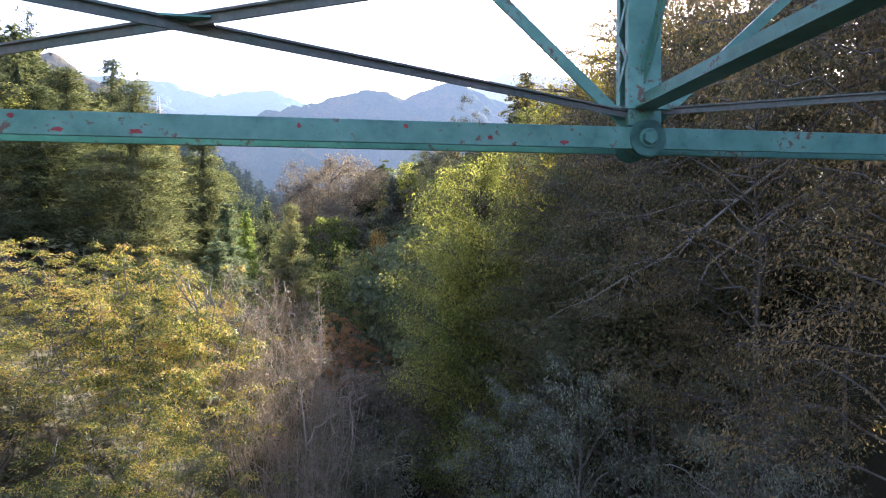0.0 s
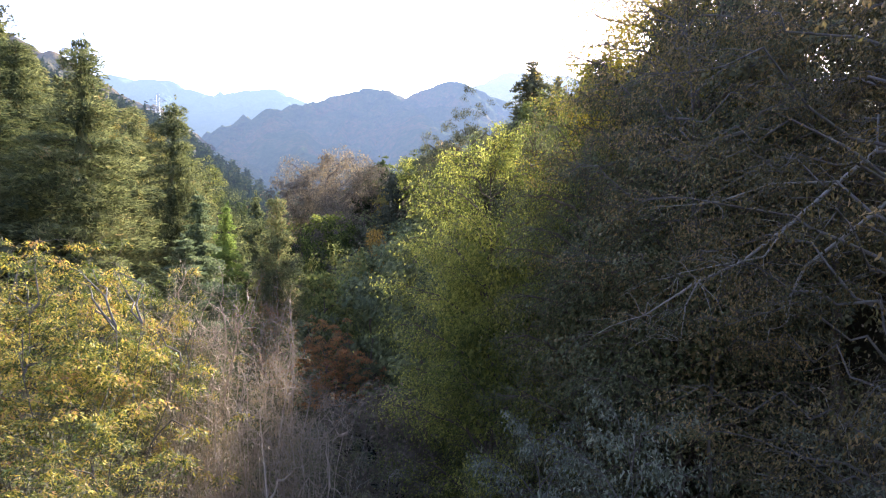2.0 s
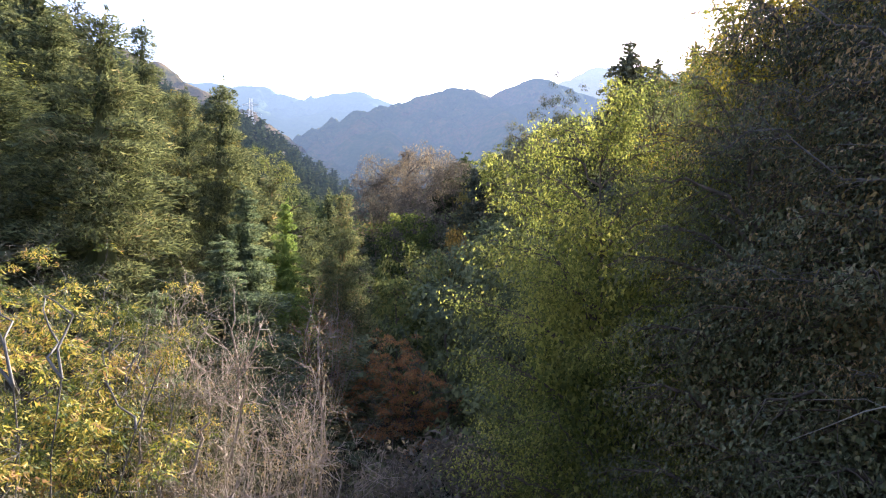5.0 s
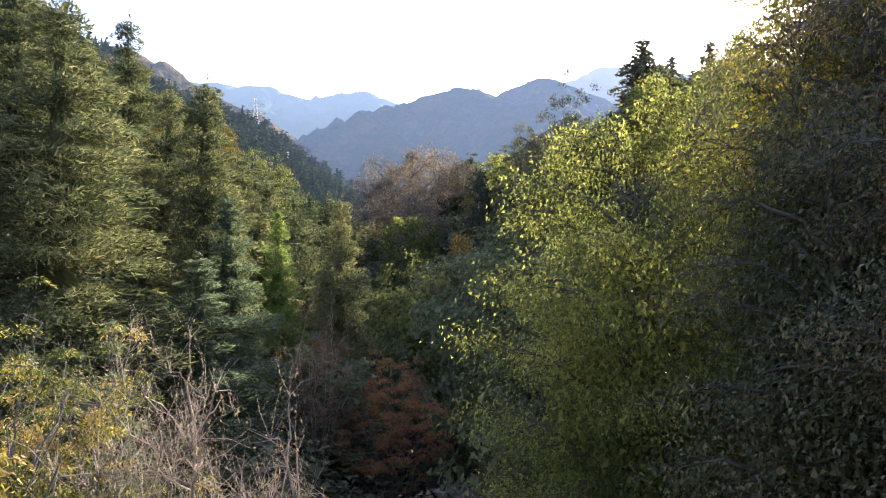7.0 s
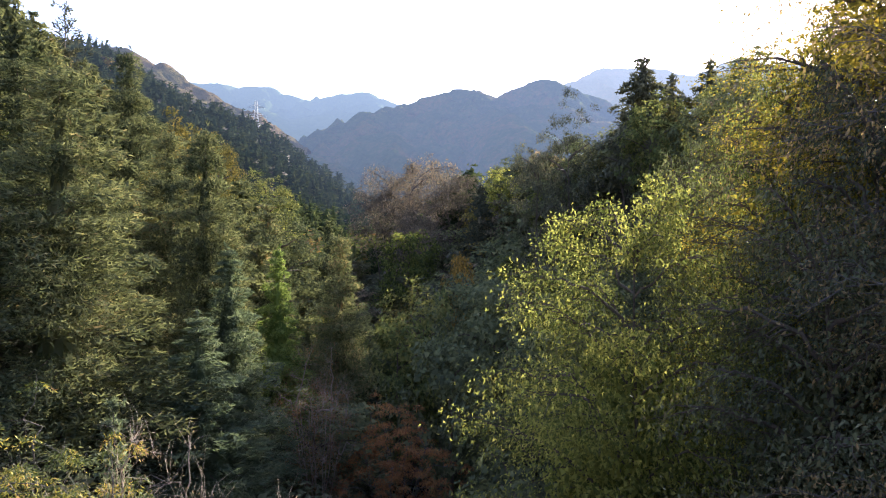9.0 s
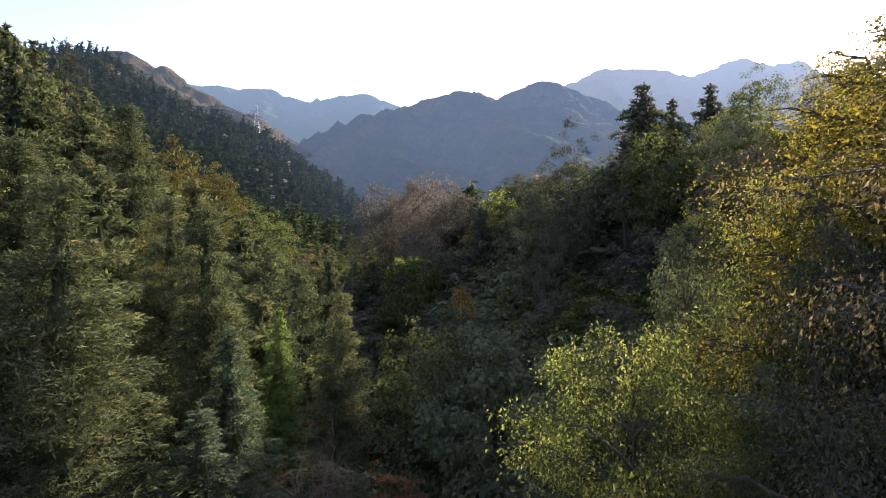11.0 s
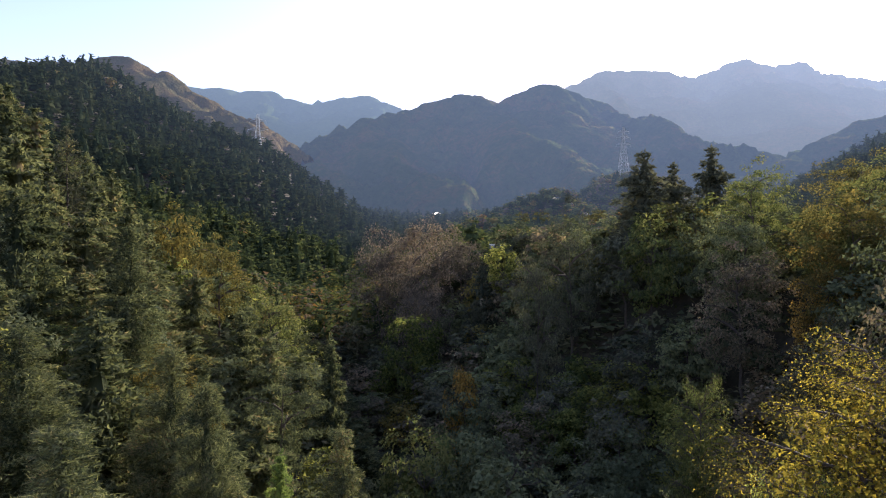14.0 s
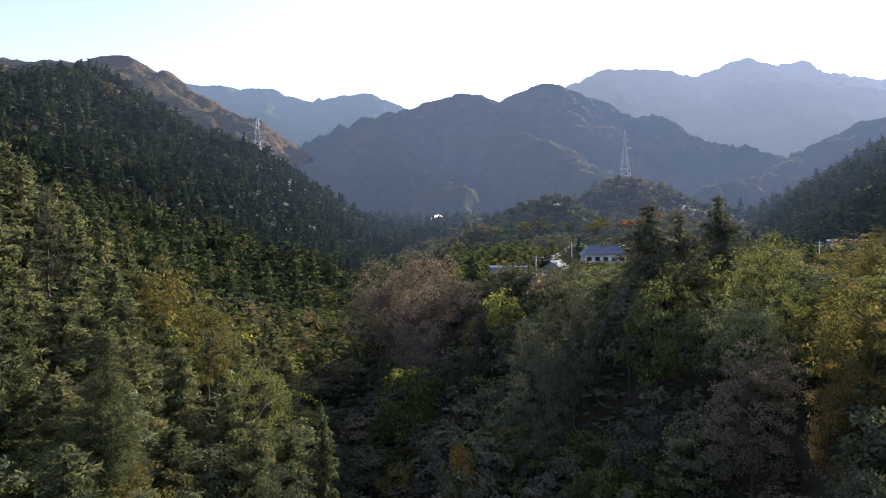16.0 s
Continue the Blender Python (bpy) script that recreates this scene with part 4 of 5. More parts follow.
for x, y, top, r in ((6.6, 14.6, 9.2, 1.9), (8.6, 17.0, 11.0, 2.0)):
    key_tree("pale_near", x, y, top, r, M_BROWN, "brownish shrub on the shaded bank under the bridge", "shrub")
PALE = "shrub with pale blue green leaves below the bridge"
for x, y, top, r in ((3.7, 17.7, 9.6, 2.3), (2.4, 21.6, 8.2, 2.2), (6.4, 13.4, 9.0, 2.1), (7.8, 16.4, 9.6, 2.2)):
    key_tree("pale_shrub", x, y, top, r, M_PALE, PALE, "shrub")
GREENS = "broadleaved tree with dark green leaves in the gorge"
for x, y, top, r in ((-4.6, 45, 12.0, 3.0), (-8.5, 52, 12.0, 3.0), (-2.0, 52, 14.5, 3.2), (-0.5, 40, 11.5, 3.0), (-9.0, 62, 13.0, 3.0), (-4.5, 60, 14.0, 3.0), (-1.0, 33.5, 9.5, 2.6), (1.5, 45, 15.0, 3.0)):
    key_tree("broad", x, y, top, r, M_CREST if x < -8 else M_GREEN, GREENS if x > -8 else "broadleaved tree with yellowish green leaves in the gorge")
key_tree("broad", -7.2, 73.4, 16.0, 1.7, M_ORANGE, "small tree with orange autumn leaves on the slope")
key_tree("broad", -15.8, 93.5, 18.8, 4.0, M_LIME, "broadleaved tree with yellow green leaves")
key_tree("broad", -6.2, 71.4, 13.6, 3.0, M_GREEN, GREENS)
MAUVE = "large leafless tree with mauve brown twigs"
for x, y, top, r in ((-18.2, 110, 27.8, 5.0), (-20.5, 122, 33.0, 6.4), (-13.0, 115, 29.0, 5.0), (-25.5, 118, 28.0, 5.0), (-16, 103, 22.0, 3.6), (-27.0, 128, 31.0, 5.2)):
    key_tree("bare", x, y, top, r, M_MAUVE, MAUVE)
key_tree("cedar", -7.9, 100.3, 24.2, 2.6, M_DARK, "dark conifer among leafless trees")
key_tree("broad", -5.0, 104.0, 26.5, 3.4, M_LIME, "broadleaved tree with pale yellow green leaves")
key_tree("broad_mid", 3.0, 80.3, 31.0, 2.9, M_DARK, "dark rounded evergreen tree on the spur")
key_tree("broad_mid", -0.6, 77.0, 27.6, 2.6, M_DARK, "dark rounded evergreen tree on the spur")
for x, y, top, r in ((11.4, 88.6, 36.9, 4.9), (15.4, 93.0, 36.0, 3.8), (20.2, 95.0, 38.2, 4.2)):
    key_tree("spire", x, y, top, r, M_DARK, "tall dark pointed cedar on the spur")
key_tree("cedar", -19.1, 70.2, 18.4, 1.9, M_CONIFER, "narrow pointed cedar at the gorge edge")
key_tree("broad", -41.9, 82.8, 31.0, 3.0, M_AUTUMN, "broadleaved tree with yellow green leaves among cedars")
for x, y, top, r, mat in ((-33.9, 77.5, 28.2, 3.4, M_AUTUMN), (-25.3, 70.6, 23.2, 3.2, M_CREST), (-19.2, 58.3, 18.8, 3.2, M_GREEN), (-28.2, 47.9, 22.4, 3.0, M_CREST), (-22.4, 49.6, 20.2, 2.8, M_AUTUMN)):
    key_tree("broad_mid", x, y, top, r, mat, "yellow green broadleaved tree among cedars")
for x, y, top, r, mat in ((9.9, 75.8, 29.8, 3.2, M_CREST), (20.8, 64.3, 29.6, 3.4, M_AUTUMN), (20.0, 59.0, 28.6, 3.0, M_CREST), (19.1, 79.2, 32.2, 3.6, M_CREST), (24.0, 72.0, 29.8, 3.4, M_CREST)):
    key_tree("broad", x, y, top, r, mat, "sunlit broadleaved tree at the top of the slope")
for x, y, top, r, mat in ((18.1, 55.5, 30.8, 3.0, M_AUTUMN), (21.6, 59.6, 32.4, 3.4, M_CREST), (23.6, 66.0, 34.0, 3.4, M_AUTUMN), (17.6, 70.7, 34.0, 3.2, M_CREST), (13.6, 60.5, 27.0, 3.2, M_BROWN), (15.0, 66.0, 30.0, 3.0, M_GREEN)):
    key_tree("broad_mid", x, y, top, r, mat, "sunlit broadleaved tree at the top of the slope")
key_tree("broad_mid", 16.6, 55.0, 26.8, 2.0, M_ORANGE, "small tree with orange autumn leaves on the slope")

key_tree("pine", -42.4, 66.2, 37.0, 3.2, M_DARK, "tall open pine with tiered branches above the cedars")
# woods on both sides of the gorge
rng = random.Random(5)
EYE_X, EYE_Y = -0.5, 13.0
step = 3.9
for iy in range(0, 28):
    for ix in range(-26, 20):
        x, y = (ix + rng.random() * 0.9) * step, 16 + (iy + rng.random() * 0.9) * step
        pick, tall, wide = rng.random(), rng.random(), rng.random()
        dist, ang = math.hypot(x - EYE_X, y - EYE_Y), math.degrees(math.atan2(x - EYE_X, y - EYE_Y))
        if dist < 20 or not -45 < ang < 31 or (dist < 27 and -28 < ang < 25):
            continue
        if any(math.hypot(x - a, y - b) < 0.75 * (2.2 + r) - 0.6 for a, b, r in KEY):
            continue
        d = x - float(gorge_axis(y))
        if dist > 62 and wide < 0.2:
            continue
        if abs(d) < (2.5 if y < 50 else 0.8):
            continue
        g = gz(x, y)
        if d < 0:
            low = min(1.0, (-d - 2) / 10)
            if pick < 0.72:
                kind, mat, label, h, r = "cedar", M_CONIFER, "cedar in the wood on the gorge side", 7.5 + 4 * tall, 2.5 + 0.8 * wide
            elif pick < 0.8:
                kind, mat, label, h, r = "cedar", M_CYPRESS, "pale cypress in the wood on the gorge side", 7 + 3 * tall, 2.4 + 0.5 * wide
            elif pick < 0.9:
                kind, mat, label, h, r = "broad", M_GREEN, "broadleaved tree among cedars", 6 + 2.5 * tall, 2.4 + 0.8 * wide
            elif pick < 0.985:
                kind, mat, label, h, r = "broad", M_LIME, "yellow green broadleaved tree among cedars", 6 + 2.5 * tall, 2.2 + 0.8 * wide
            else:
                kind, mat, label, h, r = "bare", M_MAUVE, "leafless tree among cedars", 6 + 2 * tall, 2.2
            h *= 0.6 + 0.4 * low
        else:
            low = min(1.0, (d - 2) / 14)
            if pick < 0.38:
                kind, mat, label, h, r = "broad", M_GREEN, "green broadleaved tree on the shaded slope", 6 + 3 * tall, 2.6 + 0.9 * wide
            elif pick < 0.58:
                kind, mat, label, h, r = "broad", M_DARK, "dark evergreen tree on the shaded slope", 6.5 + 3 * tall, 2.5 + 0.8 * wide
            elif pick < 0.76:
                kind, mat, label, h, r = "broad", M_BROWN, "brownish broadleaved tree on the shaded slope", 6 + 3 * tall, 2.6 + 0.8 * wide
            elif pick < 0.87:
                kind, mat, label, h, r = "broad", M_LIME, "lime green broadleaved tree on the slope", 6 + 2.5 * tall, 2.4 + 0.8 * wide
            elif pick < 0.97:
                kind, mat, label, h, r = "broad", M_AUTUMN, "dull yellow autumn tree on the slope", 6 + 2 * tall, 2.2 + 0.7 * wide
            else:
                kind, mat, label, h, r = "bare", M_MAUVE, "leafless tree on the slope", 6 + 2 * tall, 2.6
            h *= 0.65 + 0.35 * low
        if ang > 19:
            h = min(h, 29.6 - g)
        if dist > 62 and kind in ("cedar", "broad"):
            kind += "_far"
        plant(kind, x, y, g + h, r, mat, label, group="trees on the gorge sides", base=g)


def far_crown(kind, seed, near):
    if kind == "cedar":
        core = skirts(seed, 8.7, 1.9, 5 if near else 4, 8 if near else 6, 0.0, 0.75)
        spray = cedar_tree(seed, 10, 2.6, 9 if near else 6, 5 if near else 4, 165 if near else 58, 0.85 if near else 1.25, 0.0, 0.2, 0.6, 1.2, True, 0.6)
        return with_core(spray, core)[1]
    leafy = broadleaf(seed, 8, 3.2, 1.0, 34, 140 if near else 95, 0.95 if near else 1.1, 3, 1, 0.6, 1.0, 0.22, sag=0.1, twigs=False, shell=1.2, plain=True, lump=0.3)
    return leafy[1] if near else with_core(leafy, dome(seed + 50, 8, 3.2, 1.0, 4, 7, 0.58))[1]


def forest(name, kinds, spots, mat, label):
    """Far woods as one mesh: (x, y, height, half width, tint) for each tree."""
    rng = np.random.default_rng(9)
    vs, fs, ts, n = [], [], [], 0
    for x, y, h, r, tint in spots:
        v, f, h0, r0 = kinds[rng.integers(len(kinds))]
        a = rng.random() * math.tau
        c, s = math.cos(a), math.sin(a)
        w = np.stack([(v[:, 0] * c - v[:, 1] * s) * r / r0 + x, (v[:, 0] * s + v[:, 1] * c) * r / r0 + y, v[:, 2] * h / h0 + gz(x, y) - 0.3], 1)
        vs.append(w)
        fs.append(f + n)
        ts.append(np.full(len(w), tint))
        n += len(w)
    me = quick_mesh(name, np.concatenate(vs), np.concatenate(fs), mat, False, np.concatenate(ts))
    return tagged(new(name, me), label, "forest", kind="stuff")


# houses on the valley floor: x, y, clear radius
HOUSES = [(20.2, 231, 15), (-8.0, 181, 10), (4.5, 200, 9), (76, 190, 11), (88, 186, 12), (-53, 415, 22), (-30, 430, 18)]
woods = {("cedar", True): [], ("cedar", False): [], ("broad", True): [], ("broad", False): []}
rng = random.Random(11)
dist = 96.0
while dist < 660:
    gap = 3.7 + dist * 0.0084
    ang = -46.0
    while ang < 33:
        ang += math.degrees(gap / dist) * (0.75 + 0.5 * rng.random())
        r = dist + gap * rng.random()
        x, y = EYE_X + r * math.sin(radians(ang)), EYE_Y + r * math.cos(radians(ang))
        a, b, c, e = rng.random(), rng.random(), rng.random(), rng.random()
        if y < 122 and r < 124 or any(math.hypot(x - p[0], y - p[1]) < p[2] * 0.55 for p in HOUSES) or any(math.hypot(x - p[0], y - p[1]) < p[2] + 0.5 for p in KEY):
            continue
        d = x - float(gorge_axis(y))
        hill = (d < -18 and y > 150) or x > float(np.interp(y, [200, 290, 700], [116, 94, 190]))
        size = 0.85 + 0.3 * a
        cedar = b < (0.97 if hill else 0.25)
        h = ((6.5 + 6 * c) * (1.0 if hill else 0.8) if cedar else (5.5 + 3.0 * c)) * size
        g = gz(x, y)
        for hx, hy, hr in HOUSES[:3]:
            hd = math.hypot(hx - EYE_X, hy - EYE_Y)
            if r < hd - 2 and abs(ang - math.degrees(math.atan2(hx - EYE_X, hy - EYE_Y))) < math.degrees(hr * 0.8 / hd):
                h = min(h, 32.6 + (gz(hx, hy) + 1.0 - 32.6) * r / hd - g)
        if h < 1.2:
            continue
        wide = (2.8 + 0.5 * e if cedar else 3.0 + 1.0 * e) * (1 + dist * 0.0008) * min(1.0, 0.45 + h / 12)
        woods[("cedar" if cedar else "broad", dist < 230)].append((x, y, h, wide, c * 0.8 if cedar else a))
    dist += gap * 0.95
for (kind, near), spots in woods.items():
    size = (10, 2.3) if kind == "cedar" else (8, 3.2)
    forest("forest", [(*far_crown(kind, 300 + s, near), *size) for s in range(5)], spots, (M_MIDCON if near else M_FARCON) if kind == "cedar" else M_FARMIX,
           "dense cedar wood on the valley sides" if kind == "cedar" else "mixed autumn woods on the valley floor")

for x, y, top, r, mat in ((36, 394, 47.5, 6.0, M_AUTUMN), (64, 400, 50.0, 7.0, M_RUST), (79, 408, 52.0, 6.5, M_BROWN), (30, 362, 45.0, 5.5, M_AUTUMN), (1, 372, 45.5, 6.0, M_AUTUMN), (-29, 362, 42.5, 5.0, M_RUST), (-8, 352, 44.0, 5.0, M_AUTUMN), (47, 380, 46.0, 6.0, M_RUST), (14, 384, 44.5, 5.5, M_AUTUMN)):
    plant("broad_far", x, y, top, r, mat, "round autumn tree near the village", group="village trees")

# undergrowth on the steep sides of the gorge
low = []
rng = random.Random(23)
for iy in range(0, 44):
    for ix in range(-24, 22):
        x, y = (ix + rng.random()) * 2.5, 26 + (iy + rng.random()) * 2.3
        a, b, c = rng.random(), rng.random(), rng.random()
        d, ang = x - float(gorge_axis(y)), math.degrees(math.atan2(x - EYE_X, y - EYE_Y))
        if 1.6 < abs(d) < 34 and -45 < ang < 32:
            low.append((x, y, 1.4 + 2.0 * a, 1.5 + 0.8 * b, c * 0.8))
SCRUB = "dark undergrowth of shrubs on the sides of the gorge"
forest("undergrowth", [(*broadleaf(330 + s, 8, 3.2, 0.2, 24, 60, 1.45, 3, 1, 0.6, 1.0, 0.3, twigs=False, shell=0.7, plain=True)[1], 8, 3.2) for s in range(4)], [q for q in low if q[1] >= 64], M_UNDER, SCRUB)
forest("undergrowth", [(*broadleaf(335 + s, 8, 3.2, 0.2, 60, 240, 0.68, 3, 1, 0.6, 0.8, 0.3, twigs=False, shell=0.5, plain=True)[1], 8, 3.2) for s in range(4)], [q for q in low if q[1] < 64], M_UNDER, SCRUB)
near_low = []
for iy in range(0, 11):
    for ix in range(-9, 9):
        x, y = (ix + rng.random()) * 1.9, 5 + (iy + rng.random()) * 2.0
        a, b, c = rng.random(), rng.random(), rng.random()
        if abs(x - float(gorge_axis(y))) > 1.7:
            near_low.append((x, y, 0.7 + 0.9 * a, 0.9 + 0.5 * b, c * 0.9))
forest("undergrowth", [(*broadleaf(340 + s, 8, 3.2, 0.2, 50, 280, 0.46, 3, 1, 0.6, 1.0, 0.35, twigs=False, plain=True)[1], 8, 3.2) for s in range(3)], near_low, M_UNDER,
       "low bushes and fallen leaves on the banks under the bridge")

# ---- the bridge ----
M_STEEL, nt, out = material("weathered teal paint")
n1, n2 = noise_tex(nt, 2.2, 6.0, 0.7), noise_tex(nt, 14, 5.0, 0.7)
paint = ramp(nt, n1, [(0.3, (0.04, 0.125, 0.108)), (0.42, (0.07, 0.20, 0.17)), (0.55, (0.098, 0.25, 0.212)), (0.7, (0.17, 0.31, 0.27))])
rust = ramp(nt, n2, [(0.3, (0.05, 0.035, 0.03)), (0.6, (0.12, 0.06, 0.04)), (0.8, (0.09, 0.09, 0.08))])
patch = ramp(nt, value_math(nt, "ADD", value_math(nt, "MULTIPLY", n1, 0.45), value_math(nt, "MULTIPLY", n2, 0.55)), [(0.56, (0, 0, 0)), (0.60, (1, 1, 1))])
p = nt.nodes.new("ShaderNodeBsdfPrincipled")
p.inputs["Roughness"].default_value = 0.5
nt.links.new(mix_colour(nt, patch, paint, rust), p.inputs["Base Color"])
nt.links.new(bump(nt, n2, 0.25, 0.004), p.inputs["Normal"])
nt.links.new(p.outputs[0], out.inputs[0])
M_GRIMY, nt, out = material("grimy bracing paint")
n1, n2 = noise_tex(nt, 3.5, 6.0, 0.75), noise_tex(nt, 22, 5.0, 0.7)
paint = ramp(nt, n1, [(0.3, (0.06, 0.13, 0.115)), (0.48, (0.10, 0.115, 0.105)), (0.6, (0.15, 0.14, 0.135)), (0.75, (0.20, 0.165, 0.165))])
p = nt.nodes.new("ShaderNodeBsdfPrincipled")
p.inputs["Roughness"].default_value = 0.75
nt.links.new(mix_colour(nt, 0.35, paint, ramp(nt, n2, [(0.3, (0.06, 0.045, 0.045)), (0.7, (0.22, 0.20, 0.20))])), p.inputs["Base Color"])
nt.links.new(bump(nt, n2, 0.3, 0.004), p.inputs["Normal"])
nt.links.new(p.outputs[0], out.inputs[0])
M_PRIMER = solid("red primer showing through", [(0.3, (0.20, 0.03, 0.04)), (0.6, (0.36, 0.06, 0.07)), (0.8, (0.25, 0.10, 0.09))], 6.0, 0.7)
M_DECK = solid("concrete deck", [(0.3, (0.18, 0.17, 0.16)), (0.7, (0.34, 0.27, 0.31))], 1.2, 0.9)

TURN_B = 8.3
U = Vector((math.cos(radians(TURN_B)), math.sin(radians(TURN_B)), 0))     # along the bridge
V = Vector((-U.y, U.x, 0))                                                 # across it, up the valley
PIN = Vector((1.73, 5.74, 13.45))
PANEL, WIDE, TALL = 6.75, 3.7, 6.2
bridge = new("truss_bridge")
tagged(bridge, "old pin-connected steel truss bridge in flaking teal paint", "bridge")


def bar(bm, a, b, width, depth, up=None):
    """A flat bar from a to b, of that width (in the plane of up) and depth."""
    a, b = Vector(a), Vector(b)
    d = (b - a).normalized()
    up = Vector(up) if up is not None else (Vector((0, 0, 1)) if abs(d.z) < 0.95 else U)
    s = d.cross(up).normalized()
    w = s.cross(d).normalized()
    vs = [bm.verts.new(q + s * depth / 2 * i + w * width / 2 * j) for q in (a, b) for i, j in ((-1, -1), (1, -1), (1, 1), (-1, 1))]
    for f in ((0, 3, 2, 1), (4, 5, 6, 7), (0, 1, 5, 4), (1, 2, 6, 5), (2, 3, 7, 6), (3, 0, 4, 7)):
        bm.faces.new([vs[k] for k in f])


def disc(bm, c, axis, radius, thick, sides=24):
    axis = Vector(axis).normalized()
    m = Matrix.Translation(c) @ axis.to_track_quat("Z", "Y").to_matrix().to_4x4()
    bmesh.ops.create_cone(bm, cap_ends=True, segments=sides, radius1=radius, radius2=radius, depth=thick, matrix=m)


def soft(bm, size=0.006):
    bmesh.ops.bevel(bm, geom=list(bm.edges), offset=size, segments=1, affect="EDGES")


def node_at(k, side):
    """A pin of the bottom chord; side 0 is the truss up the valley, 1 the other."""
    return PIN + U * PANEL * k - V * WIDE * side


def eyebar(k, side, layer):
    a, b = node_at(k, side), node_at(k + 1, side)
    shift = V * (-0.17 if layer == 0 else 0.17)
    bm = bmesh.new()
    bar(bm, a + shift, b + shift, 0.185, 0.035)
    for q in (a, b):
        disc(bm, q + shift, V, 0.165, 0.045)
    soft(bm, 0.004)
    return part("eyebar", bm, bridge, mat=M_STEEL)


def laced_post(k, side):
    """Two channels with their webs up and down the valley, laced together on the two open sides."""
    foot = node_at(k, side) + Vector((0, 0, 0.12))
    bm = bmesh.new()
    for s in (-1, 1):
        c = foot + V * 0.12 * s
        bar(bm, c, c + Vector((0, 0, TALL)), 0.30, 0.016, up=U)
        for t in (-1, 1):
            e = c + U * 0.142 * t - V * 0.03 * s
            bar(bm, e, e + Vector((0, 0, TALL)), 0.014, 0.06, up=U)
    pitch = 0.24
    for i in range(int((TALL - 0.6) / pitch)):
        z = 0.35 + i * pitch
        for t in (-1, 1):
            s = 1 if i % 2 else -1
            bar(bm, foot + U * 0.152 * t - V * 0.09 * s + Vector((0, 0, z)), foot + U * 0.152 * t + V * 0.09 * s + Vector((0, 0, z + pitch)), 0.045, 0.010, up=V)
    return part("post", bm, bridge, "laced built-up post", M_STEEL)


def angle_bar(a, b, name, size=0.11, mat=M_STEEL):
    """An angle iron from a to b."""
    a, b = Vector(a), Vector(b)
    bm = bmesh.new()
    bar(bm, a, b, size, 0.014)
    bar(bm, a + Vector((0, 0, size / 2)), b + Vector((0, 0, size / 2)), 0.014, size)
    return part(name, bm, bridge, mat=mat)


for k in range(-4, 4):
    for side in (0, 1):
        eyebar(k, side, 0)
        eyebar(k, side, 1)
for k in range(-4, 5):
    for side in (0, 1):
        laced_post(k, side)
        bm = bmesh.new()
        disc(bm, node_at(k, side), V, 0.062, 0.50, 6)
        disc(bm, node_at(k, side), V, 0.085, 0.42, 20)
        soft(bm, 0.006)
        part("pin", bm, bridge, "hexagonal pin nut", M_STEEL)
        bm = bmesh.new()
        c = node_at(k, side) + Vector((0, 0, 0.27))
        bar(bm, c - U * 0.3, c + U * 0.3, 0.30, 0.02, up=V)
        for i in range(-2, 3):
            for j in (-1, 1):
                disc(bm, c + U * 0.1 * i + V * 0.09 * j + Vector((0, 0, -0.014)), (0, 0, 1), 0.014, 0.02, 8)
        part("gusset_plate", bm, bridge, mat=M_STEEL)
    a, b = node_at(k, 0) + Vector((0, 0, 0.27)), node_at(k, 1) + Vector((0, 0, 0.27))
    bm = bmesh.new()
    bar(bm, a, b, 0.014, 0.20)
    bar(bm, a + Vector((0, 0, 0.07)), b + Vector((0, 0, 0.07)), 0.13, 0.014)
    part("cross_strut", bm, bridge, mat=M_STEEL)
    t0, t1 = node_at(k, 0) + Vector((0, 0, 0.35)), node_at(k, 1) + Vector((0, 0, TALL))
    angle_bar(t0, t1, "sway_brace", 0.08)
    angle_bar(node_at(k, 1) + Vector((0, 0, 0.35)), node_at(k, 0) + Vector((0, 0, TALL)), "sway_brace", 0.08)
for k in range(-4, 4):
    up = Vector((0, 0, 0.25))
    angle_bar(node_at(k, 0) + up, node_at(k + 1, 1) + up, "lateral_brace", 0.056, M_GRIMY)
    angle_bar(node_at(k, 1) + up + Vector((0, 0, -0.03)), node_at(k + 1, 0) + up + Vector((0, 0, -0.03)), "lateral_brace", 0.056, M_GRIMY)
    mid = (node_at(k, 0) + node_at(k + 1, 1)) / 2 + up
    bm = bmesh.new()
    bar(bm, mid - U * 0.13, mid + U * 0.13, 0.2, 0.012, up=V)
    part("brace_plate", bm, bridge, mat=M_STEEL)
    for side in (0, 1):
        lo, hi = Vector((0, 0, 0.05)), Vector((0, 0, TALL))
        flip = k < 0
        a, b = (node_at(k + 1, side) + lo, node_at(k, side) + hi) if not flip else (node_at(k, side) + lo, node_at(k + 1, side) + hi)
        bm = bmesh.new()
        for s in (-1, 1):
            bar(bm, a + V * 0.09 * s, b + V * 0.09 * s, 0.16, 0.03)
        part("diagonal", bm, bridge, mat=M_STEEL)
        a, b = (node_at(k, side) + lo, node_at(k + 1, side) + hi) if not flip else (node_at(k + 1, side) + lo, node_at(k, side) + hi)
        bm = bmesh.new()
        bar(bm, a, b, 0.10, 0.03)
        part("counter_rod", bm, bridge, mat=M_STEEL)
for side in (0, 1):
    a, b = node_at(-4, side) + Vector((0, 0, TALL)), node_at(4, side) + Vector((0, 0, TALL))
    bm = bmesh.new()
    for s in (-1, 1):
        bar(bm, a + V * 0.16 * s, b + V * 0.16 * s, 0.34, 0.02)
    bar(bm, a + Vector((0, 0, 0.18)), b + Vector((0, 0, 0.18)), 0.012, 0.42)
    part("top_chord", bm, bridge, mat=M_STEEL)
